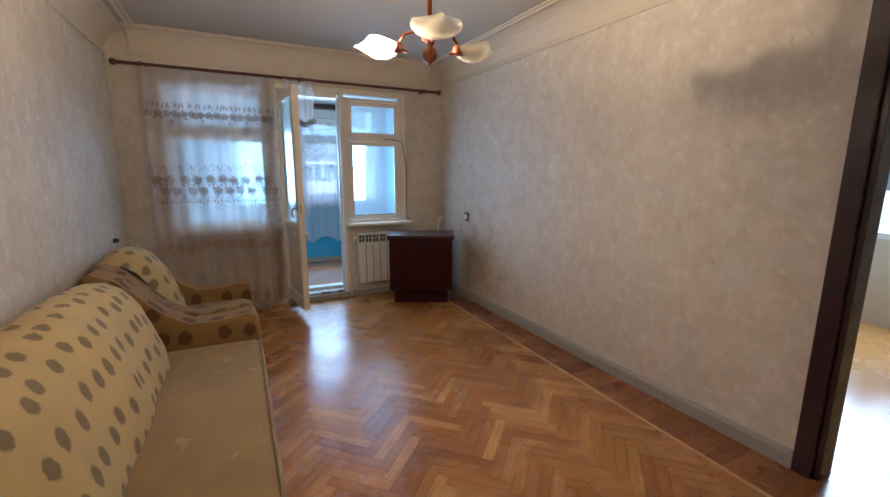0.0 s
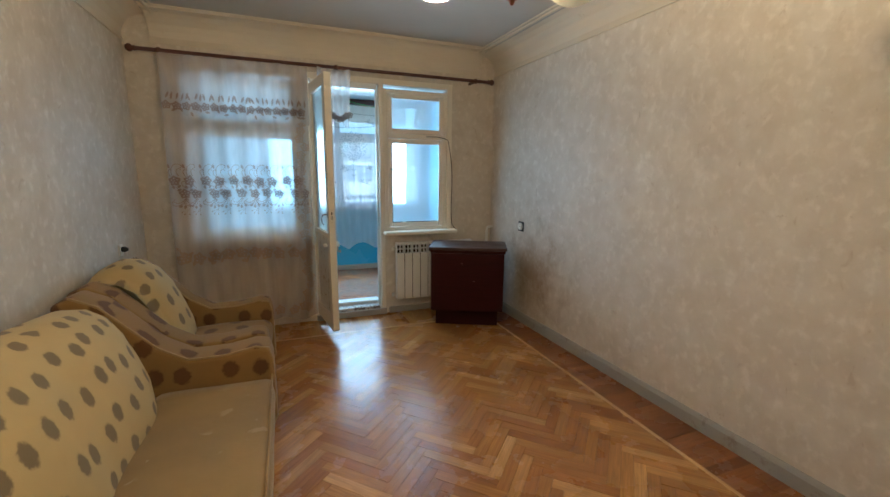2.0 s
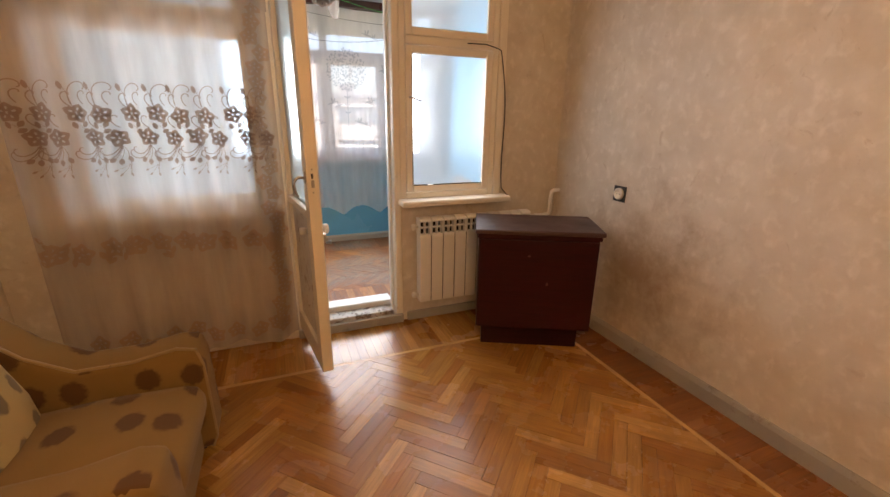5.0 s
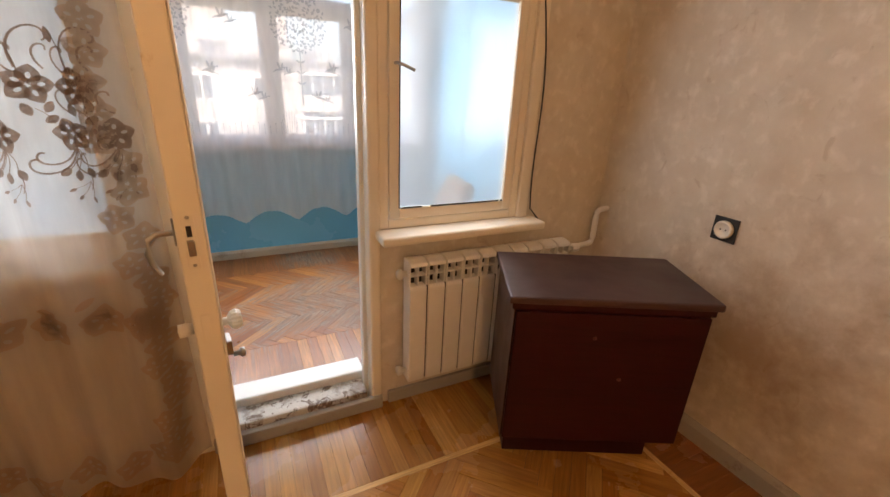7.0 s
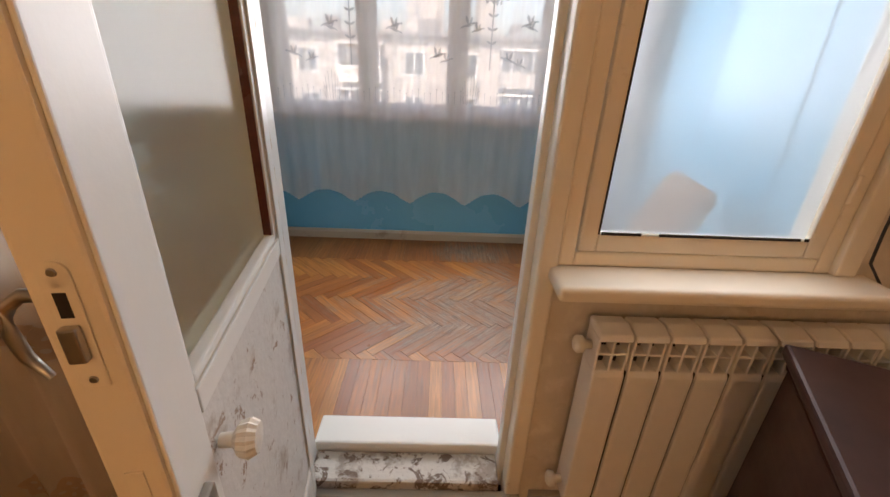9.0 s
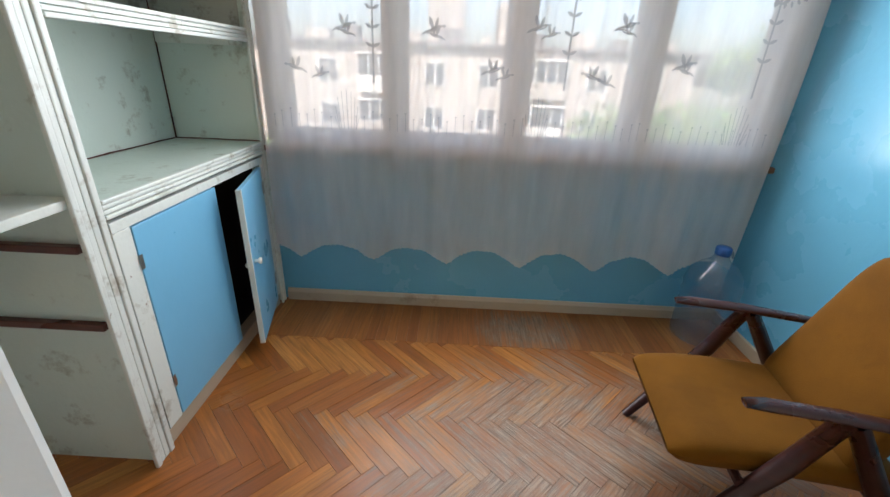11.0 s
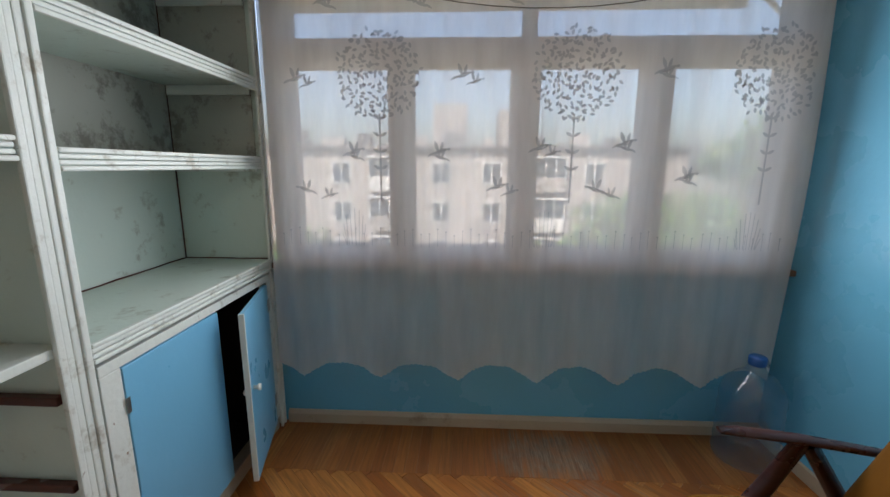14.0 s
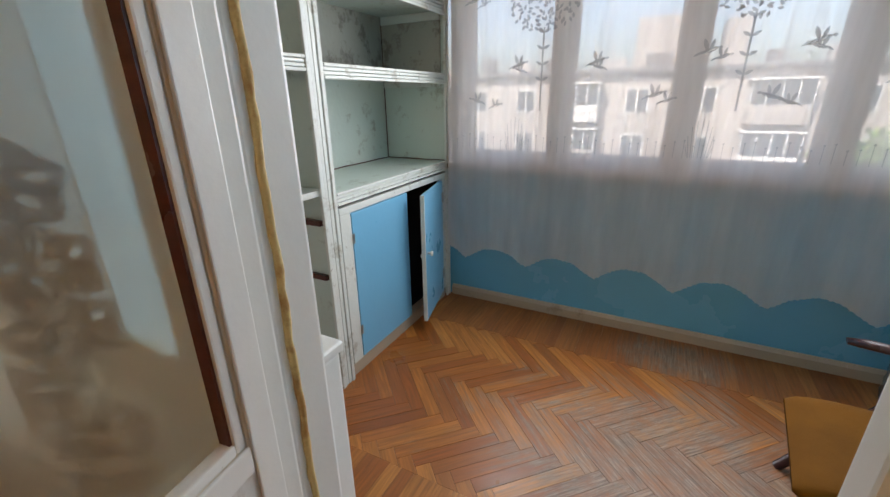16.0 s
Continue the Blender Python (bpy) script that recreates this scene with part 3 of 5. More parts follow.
def room_window(name, x0, x1, label, latch, glass):
    d = thing(name, label, "window", (0, 0, 0), 0, "", "structure")
    bars(d, "window_frame", CREAM_PAINT, x0, x1, SILL, HEAD, 0.035, 4.27, 4.37)
    part("transom", box(x0 + 0.035, x1 - 0.035, 4.262, 4.365, 1.70, 1.745, 0.005), CREAM_PAINT, d)
    for za, zb in ((SILL + 0.035, 1.70), (1.745, HEAD - 0.035)):
        for ya, yb, mat in ((4.266, 4.30, CREAM_PAINT),):
            s = part("sash", box(x0 + 0.038, x0 + 0.078, ya, yb, za + 0.003, zb - 0.003, 0.006), mat, d)
            part("sash_bar", box(x1 - 0.078, x1 - 0.038, ya, yb, za + 0.003, zb - 0.003, 0.006), mat, s)
            part("sash_bar", box(x0 + 0.078, x1 - 0.078, ya + 0.001, yb - 0.001, za + 0.003, za + 0.045, 0.006), mat, s)
            part("sash_bar", box(x0 + 0.078, x1 - 0.078, ya + 0.001, yb - 0.001, zb - 0.045, zb - 0.003, 0.006), mat, s)
            pane(s, x0 + 0.07, x1 - 0.07, za + 0.04, zb - 0.04, (ya + yb) / 2, glass)
    if latch:
        for xa, xb in ((x0 + 0.082, x0 + 0.17), (x0 + 0.21, x1 - 0.10), (x1 - 0.09, x1 - 0.081)):
            part("putty_gap", box(xa, xb, 4.2655, 4.2685, SILL + 0.0785, SILL + 0.0845), DARK, d, "dark gap under the glass")
        part("putty_gap", box(x0 + 0.0745, x0 + 0.0785, 4.2655, 4.2685, SILL + 0.08, 1.66), DARK, d, "dark gap beside the glass")
        h = tube([(x0 + 0.058, 4.262, 1.42), (x0 + 0.058, 4.235, 1.42), (x0 + 0.075, 4.228, 1.415), (x0 + 0.115, 4.226, 1.40)], 0.0055, 8)
        part("window_handle", h, STEEL, d, "small grey metal latch", True)
        for zz in (1.0, 1.55):
            part("hinge", tube([(x1 - 0.036, 4.262, zz), (x1 - 0.036, 4.262, zz + 0.06)], 0.006, 8), CREAM_PAINT, d)
    return d


wl = room_window("window_1", LW0, LW1, "cream painted double window behind the lace curtain", False, DUSTY)
wr = room_window("window_2", RW0, RW1, "cream painted window with small upper light, chipped edges", True, GRIMY)
part("window_trim", box(RW1, RW1 + 0.05, 4.255, 4.279, SILL, HEAD + 0.08, 0.006), CREAM_PAINT, wr)
part("window_trim", box(D0 - 0.06, RW1, 4.255, 4.279, HEAD + 0.03, HEAD + 0.08, 0.006), CREAM_PAINT, wr)
sb = box(RW0 - 0.02, RW1 + 0.09, 4.165, 4.28, SILL - 0.036, SILL, 0.014, 4)
part("window_sill", sb, CREAM_PAINT, wr, "thick rounded cream sill", True)
part("window_sill", box(LW0 - 0.03, LW1, 4.18, 4.28, SILL - 0.036, SILL, 0.012, 3), CREAM_PAINT, wl)

dr = thing("door_frame", "cream and white balcony door frame with peeling threshold", "door frame", (0, 0, 0), 0, "", "structure")
part("post", box(LW1, D0 - 0.012, 4.268, 4.288, 0.0, HEAD + 0.03, 0.008), CREAM_PAINT, dr)
part("post", box(LW1 + 0.002, D0, 4.296, 4.376, 0.0, HEAD, 0.006), WHITE_PAINT, dr, "white outer post")
part("post", box(D1, RW0, 4.262, 4.33, 0.0, HEAD + 0.03, 0.012, 3), CREAM_PAINT, dr)
part("post", box(D1 - 0.015, RW0 - 0.005, 4.332, 4.376, 0.0, HEAD, 0.006), WHITE_PAINT, dr, "white outer post")
part("head", box(D0, D1 - 0.016, 4.27, 4.376, HEAD - 0.02, HEAD + 0.03, 0.006), WHITE_PAINT, dr)
part("threshold", box(D0, D1 - 0.016, 4.275, 4.383, 0.0, 0.085, 0.01), THRESHOLD, dr, "threshold with flaking grey-white paint")
part("threshold", box(D0 - 0.01, D1, 4.386, 4.50, 0.0, 0.115, 0.008), WHITE_PAINT, dr, "white outer sill of the doorway")
part("step", box(D0 - 0.03, RW0, 4.245, 4.274, 0.0, 0.06, 0.008), GREY_BASE, dr, "grey worn step edge")
foam = bmesh.new()
tube([(D0 + 0.001, 4.318 + 0.0012 * math.sin(z * 31) + 0.001 * math.sin(z * 83), z) for z in (0.14 + 0.025 * k for k in range(78))], 0.0068, 8, foam, [0.85 + 0.25 * noise.noise(Vector((0.0, 3.0, k * 0.9))) for k in range(78)])
part("sealant", foam, FOAM, dr, "yellowed foam sealant strip", True)
part("stop", box(D0 - 0.006, D0 + 0.010, 4.262, 4.292, 0.09, HEAD - 0.02, 0.004), WHITE_PAINT, dr, "white door stop")

# the open leaf, hinged beside the left window
leaf = thing("balcony_door", "cream balcony door standing open, frosted glass above a peeling panel", "door", (0.463, 4.246, 0.0), -81.9)
W, ZB, ZT, MID, T = 0.545, 0.09, 2.115, 0.86, 0.054


def two_sided(name, x0, x1, z0, z1, parent, label=""):
    """A bar of the leaf: cream towards the room and round its edge, white towards the balcony."""
    p = part(name, box(x0, x1, -T / 2, T / 2 - 0.005, z0, z1, 0.004), CREAM_PAINT, parent, label)
    part("outer_face", box(x0, x1 - 0.003, T / 2 - 0.0045, T / 2, z0, z1, 0.002), WHITE_PAINT, p, "white painted outer side")
    return p


two_sided("stile", 0.0, 0.038, ZB, ZT, leaf)
two_sided("stile", W - 0.078, W, ZB, ZT, leaf)
two_sided("rail", 0.0385, W - 0.0785, ZB, ZB + 0.12, leaf)
two_sided("rail", 0.0385, W - 0.0785, MID + 0.005, MID + 0.04, leaf)
two_sided("rail", 0.0385, W - 0.0785, ZT - 0.085, ZT, leaf)
part("panel", box(0.032, W - 0.07, -0.01, 0.022, ZB + 0.11, MID + 0.004, 0.003), PEELING, leaf, "door panel with peeling white paint")
part("bead", box(0.04, W - 0.08, 0.0225, 0.026, ZB + 0.121, ZB + 0.135, 0.0015), WHITE_PAINT, leaf)
gl = part("pane", box(0.032, W - 0.07, -0.003, 0.003, MID + 0.035, ZT - 0.08), FROST, leaf, "frosted glass pane")
gl.visible_shadow = False
for xa, xb, za, zb in ((0.039, 0.052, MID + 0.04, ZT - 0.085), (W - 0.091, W - 0.079, MID + 0.04, ZT - 0.085), (0.052, W - 0.091, MID + 0.04, MID + 0.054)):
    part("bead", box(xa, xb, 0.004, 0.022, za, zb, 0.003), WHITE_PAINT, leaf)
part("glazing_line", box(W - 0.0935, W - 0.0912, 0.0035, 0.016, MID + 0.054, ZT - 0.085), DARK, leaf, "dark cracked putty line")
part("glazing_line", box(0.0522, 0.0555, 0.0035, 0.018, MID + 0.054, ZT - 0.085), RED_WOOD, leaf, "dark cracked putty line")
lock = part("lock_plate", lathe([(0.011, 0), (0.011, 0.0022), (0.0, 0.0022)], (W + 0.0002, -0.004, 1.09), 14, box(W + 0.0002, W + 0.0024, -0.015, 0.007, 0.985, 1.09, 0.001), (1, 0, 0)), CREAM_PAINT, leaf, "lock plate painted over in cream")
part("bolt", box(W + 0.0025, W + 0.011, -0.011, 0.002, 1.015, 1.047, 0.002), STEEL, lock)
for zz in (0.993, 1.092):
    part("screw", lathe([(0.0038, 0), (0.003, 0.0015), (0, 0.0015)], (W + 0.0024, -0.004, zz), 8, None, (1, 0, 0)), STEEL, lock)
part("keyhole", box(W + 0.0024, W + 0.003, -0.009, 0.0, 1.053, 1.075), DARK, lock)
part("lock_plate", box(W + 0.0002, W + 0.0024, -0.012, 0.005, 0.825, 0.88, 0.001), CREAM_PAINT, leaf, "small latch plate painted over")
h = tube([(W - 0.03, -T / 2, 1.055), (W - 0.03, -T / 2 - 0.03, 1.056), (W - 0.03, -T / 2 - 0.044, 1.046), (W - 0.03, -T / 2 - 0.05, 1.02), (W - 0.03, -T / 2 - 0.046, 0.995), (W - 0.03, -T / 2 - 0.034, 0.972)], 0.0062, 10, None, [0.9, 1.0, 1.05, 1.0, 0.9, 0.6])
hd = part("door_handle", h, STEEL, leaf, "curved worn metal handle", True)
part("handle_plate", box(W - 0.05, W - 0.02, -T / 2 - 0.004, -T / 2, 1.03, 1.08, 0.002), STEEL, hd)
kb = bmesh.new()
prof = [(0.009, 0.0), (0.010, 0.016), (0.020, 0.024), (0.023, 0.036), (0.018, 0.046), (0.004, 0.048)]
rings = []
for rr, hh in prof:
    rings.append([kb.verts.new((W - 0.10 + rr * (1 + (0.10 if k % 2 and rr > 0.015 else 0)) * math.cos(k * math.pi / 14), T / 2 + hh, 0.80 + rr * (1 + (0.10 if k % 2 and rr > 0.015 else 0)) * math.sin(k * math.pi / 14))) for k in range(28)])
for q, w2 in zip(rings, rings[1:]):
    for k in range(28):
        kb.faces.new((q[k], q[(k + 1) % 28], w2[(k + 1) % 28], w2[k]))
kb.faces.new(rings[-1])
bmesh.ops.recalc_face_normals(kb, faces=kb.faces[:])
part("knob", kb, IVORY, leaf, "fluted ivory knob")
part("inner_knob", lathe([(0.012, 0), (0.016, 0.012), (0.016, 0.03), (0.0, 0.032)], (W - 0.10, -T / 2, 0.80), 14, None, (0, -1, 0)), IVORY, leaf, "small ivory knob", True)
lt = part("latch", box(W - 0.045, W - 0.002, T / 2, T / 2 + 0.012, 0.765, 0.80, 0.003), STEEL, leaf, "steel night latch")
part("latch_knob", lathe([(0.006, 0), (0.006, 0.012), (0.011, 0.015), (0.011, 0.024), (0, 0.026)], (W - 0.02, T / 2 + 0.012, 0.755), 12, None, (0, 1, 0)), STEEL, lt, "", True)

# balcony window
bw = thing("window_balcony", "brown wooden balcony window with four casements and a fanlight", "window", (0, 0, 0), 0, "", "structure")
BROWN = dark_wood("window_brown", (0.22, 0.115, 0.065), 0.45)
ZS, ZR, ZF = 0.90, 1.79, 1.915
part("window_sill", box(-0.28, BX1, BY1 - 0.080, BY1 + 0.13, 0.862, 0.89, 0.005), BROWN, bw, "brown wooden sill")
part("window_frame", box(-0.29, -0.16, BY1 + 0.01, BY1 + 0.09, ZS, BTOP - 0.06, 0.006), BROWN, bw)
part("window_frame", box(2.03, BX1, BY1 + 0.01, BY1 + 0.09, ZS, BTOP - 0.06, 0.006), BROWN, bw)
part("rail", box(-0.16, 2.03, BY1 + 0.01, BY1 + 0.09, ZR, ZF, 0.006), BROWN, bw)
part("rail", box(-0.16, 2.03, BY1 + 0.01, BY1 + 0.09, ZS, 0.965, 0.006), BROWN, bw)
for xa, xb in ((0.282, 0.405), (0.85, 0.982), (1.436, 1.572)):
    part("mullion", box(xa, xb, BY1 + 0.012, BY1 + 0.088, 0.965, ZR, 0.006), BROWN, bw)
part("mullion", box(0.893, 0.957, BY1 + 0.012, BY1 + 0.088, ZF, 2.30, 0.006), BROWN, bw)
for xa, xb in ((-0.16, 0.282), (0.405, 0.85), (0.982, 1.436), (1.572, 2.03)):
    pane(bw, xa, xb, 0.965, ZR, BY1 + 0.05, GLASS)
for xa, xb in ((-0.16, 0.893), (0.957, 2.03)):
    pane(bw, xa, xb, ZF, 2.30, BY1 + 0.05, GLASS)
CANVAS = sheer("awning_canvas", (0.78, 0.66, 0.50), 0.05)
aw = thing("awning", "beige awning board fixed outside above the balcony window", "awning", (0, 0, 0))
part("board", box(-0.3, 1.93, BY1 + 0.16, BY1 + 0.19, 2.075, 2.6, 0.004), CANVAS, aw)
part("bracket", tube([(1.93, BY1 + 0.18, 2.2), (2.1, BY1 + 0.18, 2.05)], 0.012, 8), CANVAS, aw)
part("beam", box(-0.3, 2.3, BY1 + 0.125, BY1 + 0.16, 2.3, 2.4, 0.004), BROWN, aw)


# ---- living room things ----
def spread(u, x0, x1):
    return x0 + (x1 - x0) * u


# curtain rod
rod = thing("curtain_rod", "dark turned wooden curtain rod above the windows", "curtain rod", (0, 4.13, 2.245))
part("pole", tube([(-0.74, 0, 0), (2.08, 0, 0)], 0.014, 12), ROD_WOOD, rod, "", True)
for s, x in ((-1, -0.74), (1, 2.08)):
    part("finial", lathe([(0.014, 0), (0.022, 0.005), (0.014, 0.015), (0.026, 0.03), (0.028, 0.045), (0.018, 0.06), (0.0, 0.066)], (x, 0, 0), 14, None, (s, 0, 0)), ROD_WOOD, rod, "", True)
for x in (-0.60, 0.66, 1.95):
    b = part("bracket", box(x - 0.01, x + 0.01, 0.0, 0.149, -0.012, 0.012, 0.003), ROD_WOOD, rod)
    part("collar", lathe([(0.02, -0.012), (0.022, 0), (0.02, 0.012)], (x, 0, 0), 14, None, (1, 0, 0)), ROD_WOOD, b, "", True)


# lace curtain on the rod
def fold(x, z):
    """How far the room curtain stands out from its mean plane."""
    deep = 0.012 + 0.012 * min(1, max(0, (x + 0.05) / 0.5)) + 0.006 * (2.2 - z)
    return 4.125 - deep * (math.sin(x * 41 + 0.6 * math.sin(z * 1.7)) + 0.5 * math.sin(x * 23 + 1.3 + z * 0.8)) - 0.02 * max(0, 1 - z) * math.sin(x * 9)


cur = thing("lace_curtain", "cream voile curtain with brown flower embroidery and scalloped valance", "curtain", (0, 0, 0))


def hem(x):
    return 0.10 + 0.022 * math.sin(x * 14) + 0.012 * math.sin(x * 37 + 1) + 0.04 * max(0, x - 0.1)


def curtain_x(u, v):
    z = 1 - v
    return spread(u, -0.61 - 0.03 * z, 0.418 + 0.012 * z * z)


bm = grid(lambda u, v: (curtain_x(u, v), fold(curtain_x(u, v), spread(v, hem(curtain_x(u, v)), 2.21)), spread(v, hem(curtain_x(u, v)), 2.21)), 150, 40)
part("panel", bm, ROOM_VOILE, cur, "", True)


def valance_edge(x):
    return 1.80 - 0.028 * abs(math.sin(x * 26)) - 0.01 * math.sin(x * 5)


bm = grid(lambda u, v: (spread(u, -0.60, 0.425), fold(spread(u, -0.60, 0.425), 2.0) - 0.016, spread(v, valance_edge(spread(u, -0.60, 0.425)), 2.225)), 150, 8)
part("valance", bm, ROOM_VOILE, cur, "upper layer with scalloped edge", True)
bm = grid(lambda u, v: (spread(u, 0.50, 0.775 - 0.03 * (1 - v)), 4.09 - 0.014 * math.sin(u * 21 + v * 2), spread(v, 1.76 + 0.15 * (1 - u) + 0.02 * math.sin(u * 19), 2.235 - 0.02 * math.sin(u * 3))), 36, 12)
part("swag", bm, ROOM_VOILE, cur, "gathered end thrown over the door", True)


def leafshape(bm, at, a, length, width, n=6):
    """A pointed oval in the curtain's plane; at is (x, z), a its direction."""
    ring = []
    for k in range(2 * n):
        t = math.pi * k / n
        lx, lz = length / 2 * math.cos(t) + length / 2, width / 2 * math.sin(t) * (0.55 + 0.45 * math.sin(t) ** 2)
        ring.append((at[0] + lx * math.cos(a) - lz * math.sin(a), at[1] + lx * math.sin(a) + lz * math.cos(a)))
    bm.append(ring)


def curl(shapes, at, a, size, turn):
    """A thin spiral tendril."""
    x, z = at
    last = (x, z)
    for k in range(14):
        st = size * (1 - k / 16) * 0.2
        x, z = last[0] + st * math.cos(a), last[1] + st * math.sin(a)
        nx, nz = -math.sin(a) * 0.0021, math.cos(a) * 0.0021
        shapes.append([(last[0] - nx, last[1] - nz), (x - nx, z - nz), (x + nx, z + nz), (last[0] + nx, last[1] + nz)])
        last = (x, z)
        a += turn * (0.16 + 0.035 * k)


def petal(shapes, at, a, length, width, n=8):
    """A pointed petal with an open eyelet near its root."""
    def put(lx, lz):
        return (at[0] + lx * math.cos(a) - lz * math.sin(a), at[1] + lx * math.sin(a) + lz * math.cos(a))

    outer, inner = [], []
    for k in range(2 * n):
        t = math.pi * k / n
        c, s = math.cos(t), math.sin(t)
        outer.append(put(length * (0.5 + 0.5 * c), width * 0.5 * s * (1.15 - 0.35 * c) * (0.45 + 0.55 * abs(s))))
        inner.append(put(length * (0.40 + 0.17 * c), width * 0.12 * s))
    for k in range(2 * n):
        q = (k + 1) % (2 * n)
        shapes.append([outer[k], outer[q], inner[q], inner[k]])


def flower(shapes, at, r, rng):
    a0 = 1.57 + rng.uniform(-0.35, 0.35)
    for k in range(5):
        a = a0 + k * 1.2566 + rng.uniform(-0.12, 0.12)
        petal(shapes, (at[0] + 0.10 * r * math.cos(a), at[1] + 0.10 * r * math.sin(a)), a, r * rng.uniform(0.86, 1.0), r * 0.80)
    for k in range(3):
        leafshape(shapes, at, rng.uniform(0, 6.28), r * 0.3, r * 0.12, 3)


def stem(shapes, a, b, bow=0.0, w=0.0012):
    """A thin bowed stalk between two places."""
    last = a
    for k in range(1, 7):
        t = k / 6
        here = (a[0] + (b[0] - a[0]) * t + bow * math.sin(math.pi * t), a[1] + (b[1] - a[1]) * t)
        shapes.append([(last[0] - w, last[1]), (here[0] - w, here[1]), (here[0] + w, here[1]), (last[0] + w, last[1])])
        last = here


def sew(shapes, name, material, parent, surface, lift, label):
    bm = bmesh.new()
    for ring in shapes:
        vs = [bm.verts.new((x, surface(x, z) - lift, z)) for x, z in ring]
        try:
            bm.faces.new(vs)
        except ValueError:
            pass
    return tagged(part(name, bm, material, parent, label), "", "", "", "stuff")


rng = random.Random(11)
main, lower, upper = [], [], []
for k in range(10):
    x = -0.58 + 0.1 * k + rng.uniform(-0.01, 0.01)
    up, dn = (x, 1.305 + rng.uniform(-0.006, 0.006)), (x + 0.05 + rng.uniform(-0.01, 0.01), 1.205 + rng.uniform(-0.006, 0.006))
    flower(main, up, 0.041, rng)
    flower(main, dn, 0.040, rng)
    # above: a stalk with a bud and two scrolls
    stem(main, (x - 0.01, up[1] + 0.03), (x - 0.03, 1.425), 0.004)
    leafshape(main, (x - 0.03, 1.40), 1.75, 0.034, 0.018)
    curl(main, (x - 0.012, 1.345), 1.75, 0.095, -1)
    curl(main, (x - 0.016, 1.335), 2.4, 0.055, -1)
    curl(main, (x + 0.03, 1.345), 2.2, 0.05, -1)
    # between the rows: leaves on short stalks
    stem(main, (dn[0] - 0.03, 1.225), (dn[0] - 0.055, 1.26), 0.006)
    for lx, lz, la in ((-0.062, 1.243, 1.9), (-0.04, 1.25, 1.0), (-0.045, 1.228, 0.5)):
        leafshape(main, (dn[0] + lx, lz), la, 0.030, 0.019)
    curl(main, (dn[0] + 0.01, 1.25), 2.6, 0.05, -1)
    # below: a scroll and a spray of leaves and small buds
    curl(main, (dn[0] + 0.003, dn[1] - 0.03), -1.9, 0.095, -1)
    curl(main, (dn[0] - 0.002, dn[1] - 0.035), -2.1, 0.07, -1)
    for sx, sz, la in ((-0.022, 1.118, -2.5), (-0.006, 1.115, -1.7), (0.018, 1.125, -1.2)):
        stem(main, (dn[0] + 0.004, dn[1] - 0.032), (dn[0] + sx, sz), 0.006)
        leafshape(main, (dn[0] + sx, sz), la, 0.028, 0.019)
    stem(main, (dn[0] + 0.02, 1.11), (dn[0] + 0.014, 1.068), 0.004)
    for sx, sz, la in ((-0.022, 1.068, -2.7), (-0.01, 1.052, -2.3), (0.014, 1.052, -1.3)):
        stem(main, (dn[0] + 0.015, 1.09), (dn[0] + sx, sz), 0.004, 0.0009)
        leafshape(main, (dn[0] + sx, sz), la, 0.018, 0.008)
    flower(lower, (x + 0.02, 0.70 + rng.uniform(-0.02, 0.02)), 0.05, rng)
    for j in range(4):
        leafshape(lower, (x + rng.uniform(-0.04, 0.04), 0.70 + rng.uniform(-0.05, 0.06)), rng.uniform(0, 6.28), 0.045, 0.022)
    flower(lower, (x, 0.21 + rng.uniform(-0.03, 0.02)), 0.045, rng)
for k in range(16):
    x = -0.58 + 0.063 * k
    flower(upper, (x, 1.862), 0.033, rng)
    leafshape(upper, (x, 1.91), 1.57 + rng.uniform(-0.5, 0.5), 0.05, 0.016)
    leafshape(upper, (x + 0.03, 1.90), 1.57 + rng.uniform(-0.5, 0.5), 0.06, 0.014)
    leafshape(upper, (x + 0.03, 1.82), rng.uniform(0, 6.28), 0.035, 0.018)
side = []
for k in range(30):
    flower(side, (0.36 + rng.uniform(-0.03, 0.025), 0.2 + 0.066 * k), 0.04, rng)
sew(main, "embroidery", LACE, cur, fold, 0.003, "brown flowers and tendrils")
sew(lower, "embroidery", FAINT_LACE, cur, fold, 0.003, "faded brown flowers")
sew(side, "embroidery", FAINT_LACE, cur, fold, 0.003, "brown flowered border")
sew(upper, "embroidery", LACE, cur, lambda x, z: fold(x, 2.0) - 0.016, 0.003, "brown openwork flowers")
sw = []
for k in range(9):
    flower(sw, (0.55 + 0.025 * k, 1.84 + 0.02 * math.sin(k)), 0.03, rng)
sew(sw, "embroidery", LACE, cur, lambda x, z: 4.07, 0.004, "brown openwork flowers")

# radiator
rad = thing("radiator", "white sectional aluminium radiator under the window", "radiator", (1.175, 4.21, 0.0))
def shared(name, bm, material):
    me = bpy.data.meshes.new(name)
    bm.normal_update()
    bm.to_mesh(me)
    bm.free()
    me.materials.append(material)
    return me


m_sec = shared("section", extrude([(-0.036, 0.16), (-0.042, 0.20), (-0.042, 0.60), (-0.036, 0.615), (0.034, 0.615), (0.034, 0.16)], 0.074, "x", 0.003, 0.006, 2), RAD_WHITE)
m_cap = shared("cap", extrude([(-0.044, 0.697), (-0.038, 0.712), (0.0, 0.722), (0.036, 0.716), (0.036, 0.697)], 0.074, "x", 0.003, 0.003, 1), RAD_WHITE)
m_fin = shared("fin", box(-0.003, 0.003, -0.036, 0.034, 0.612, 0.70, 0.002, 1), RAD_WHITE)
m_slat = shared("slat", box(0.008, 0.072, -0.034, 0.034, 0.655, 0.661, 0.001, 1), RAD_WHITE)
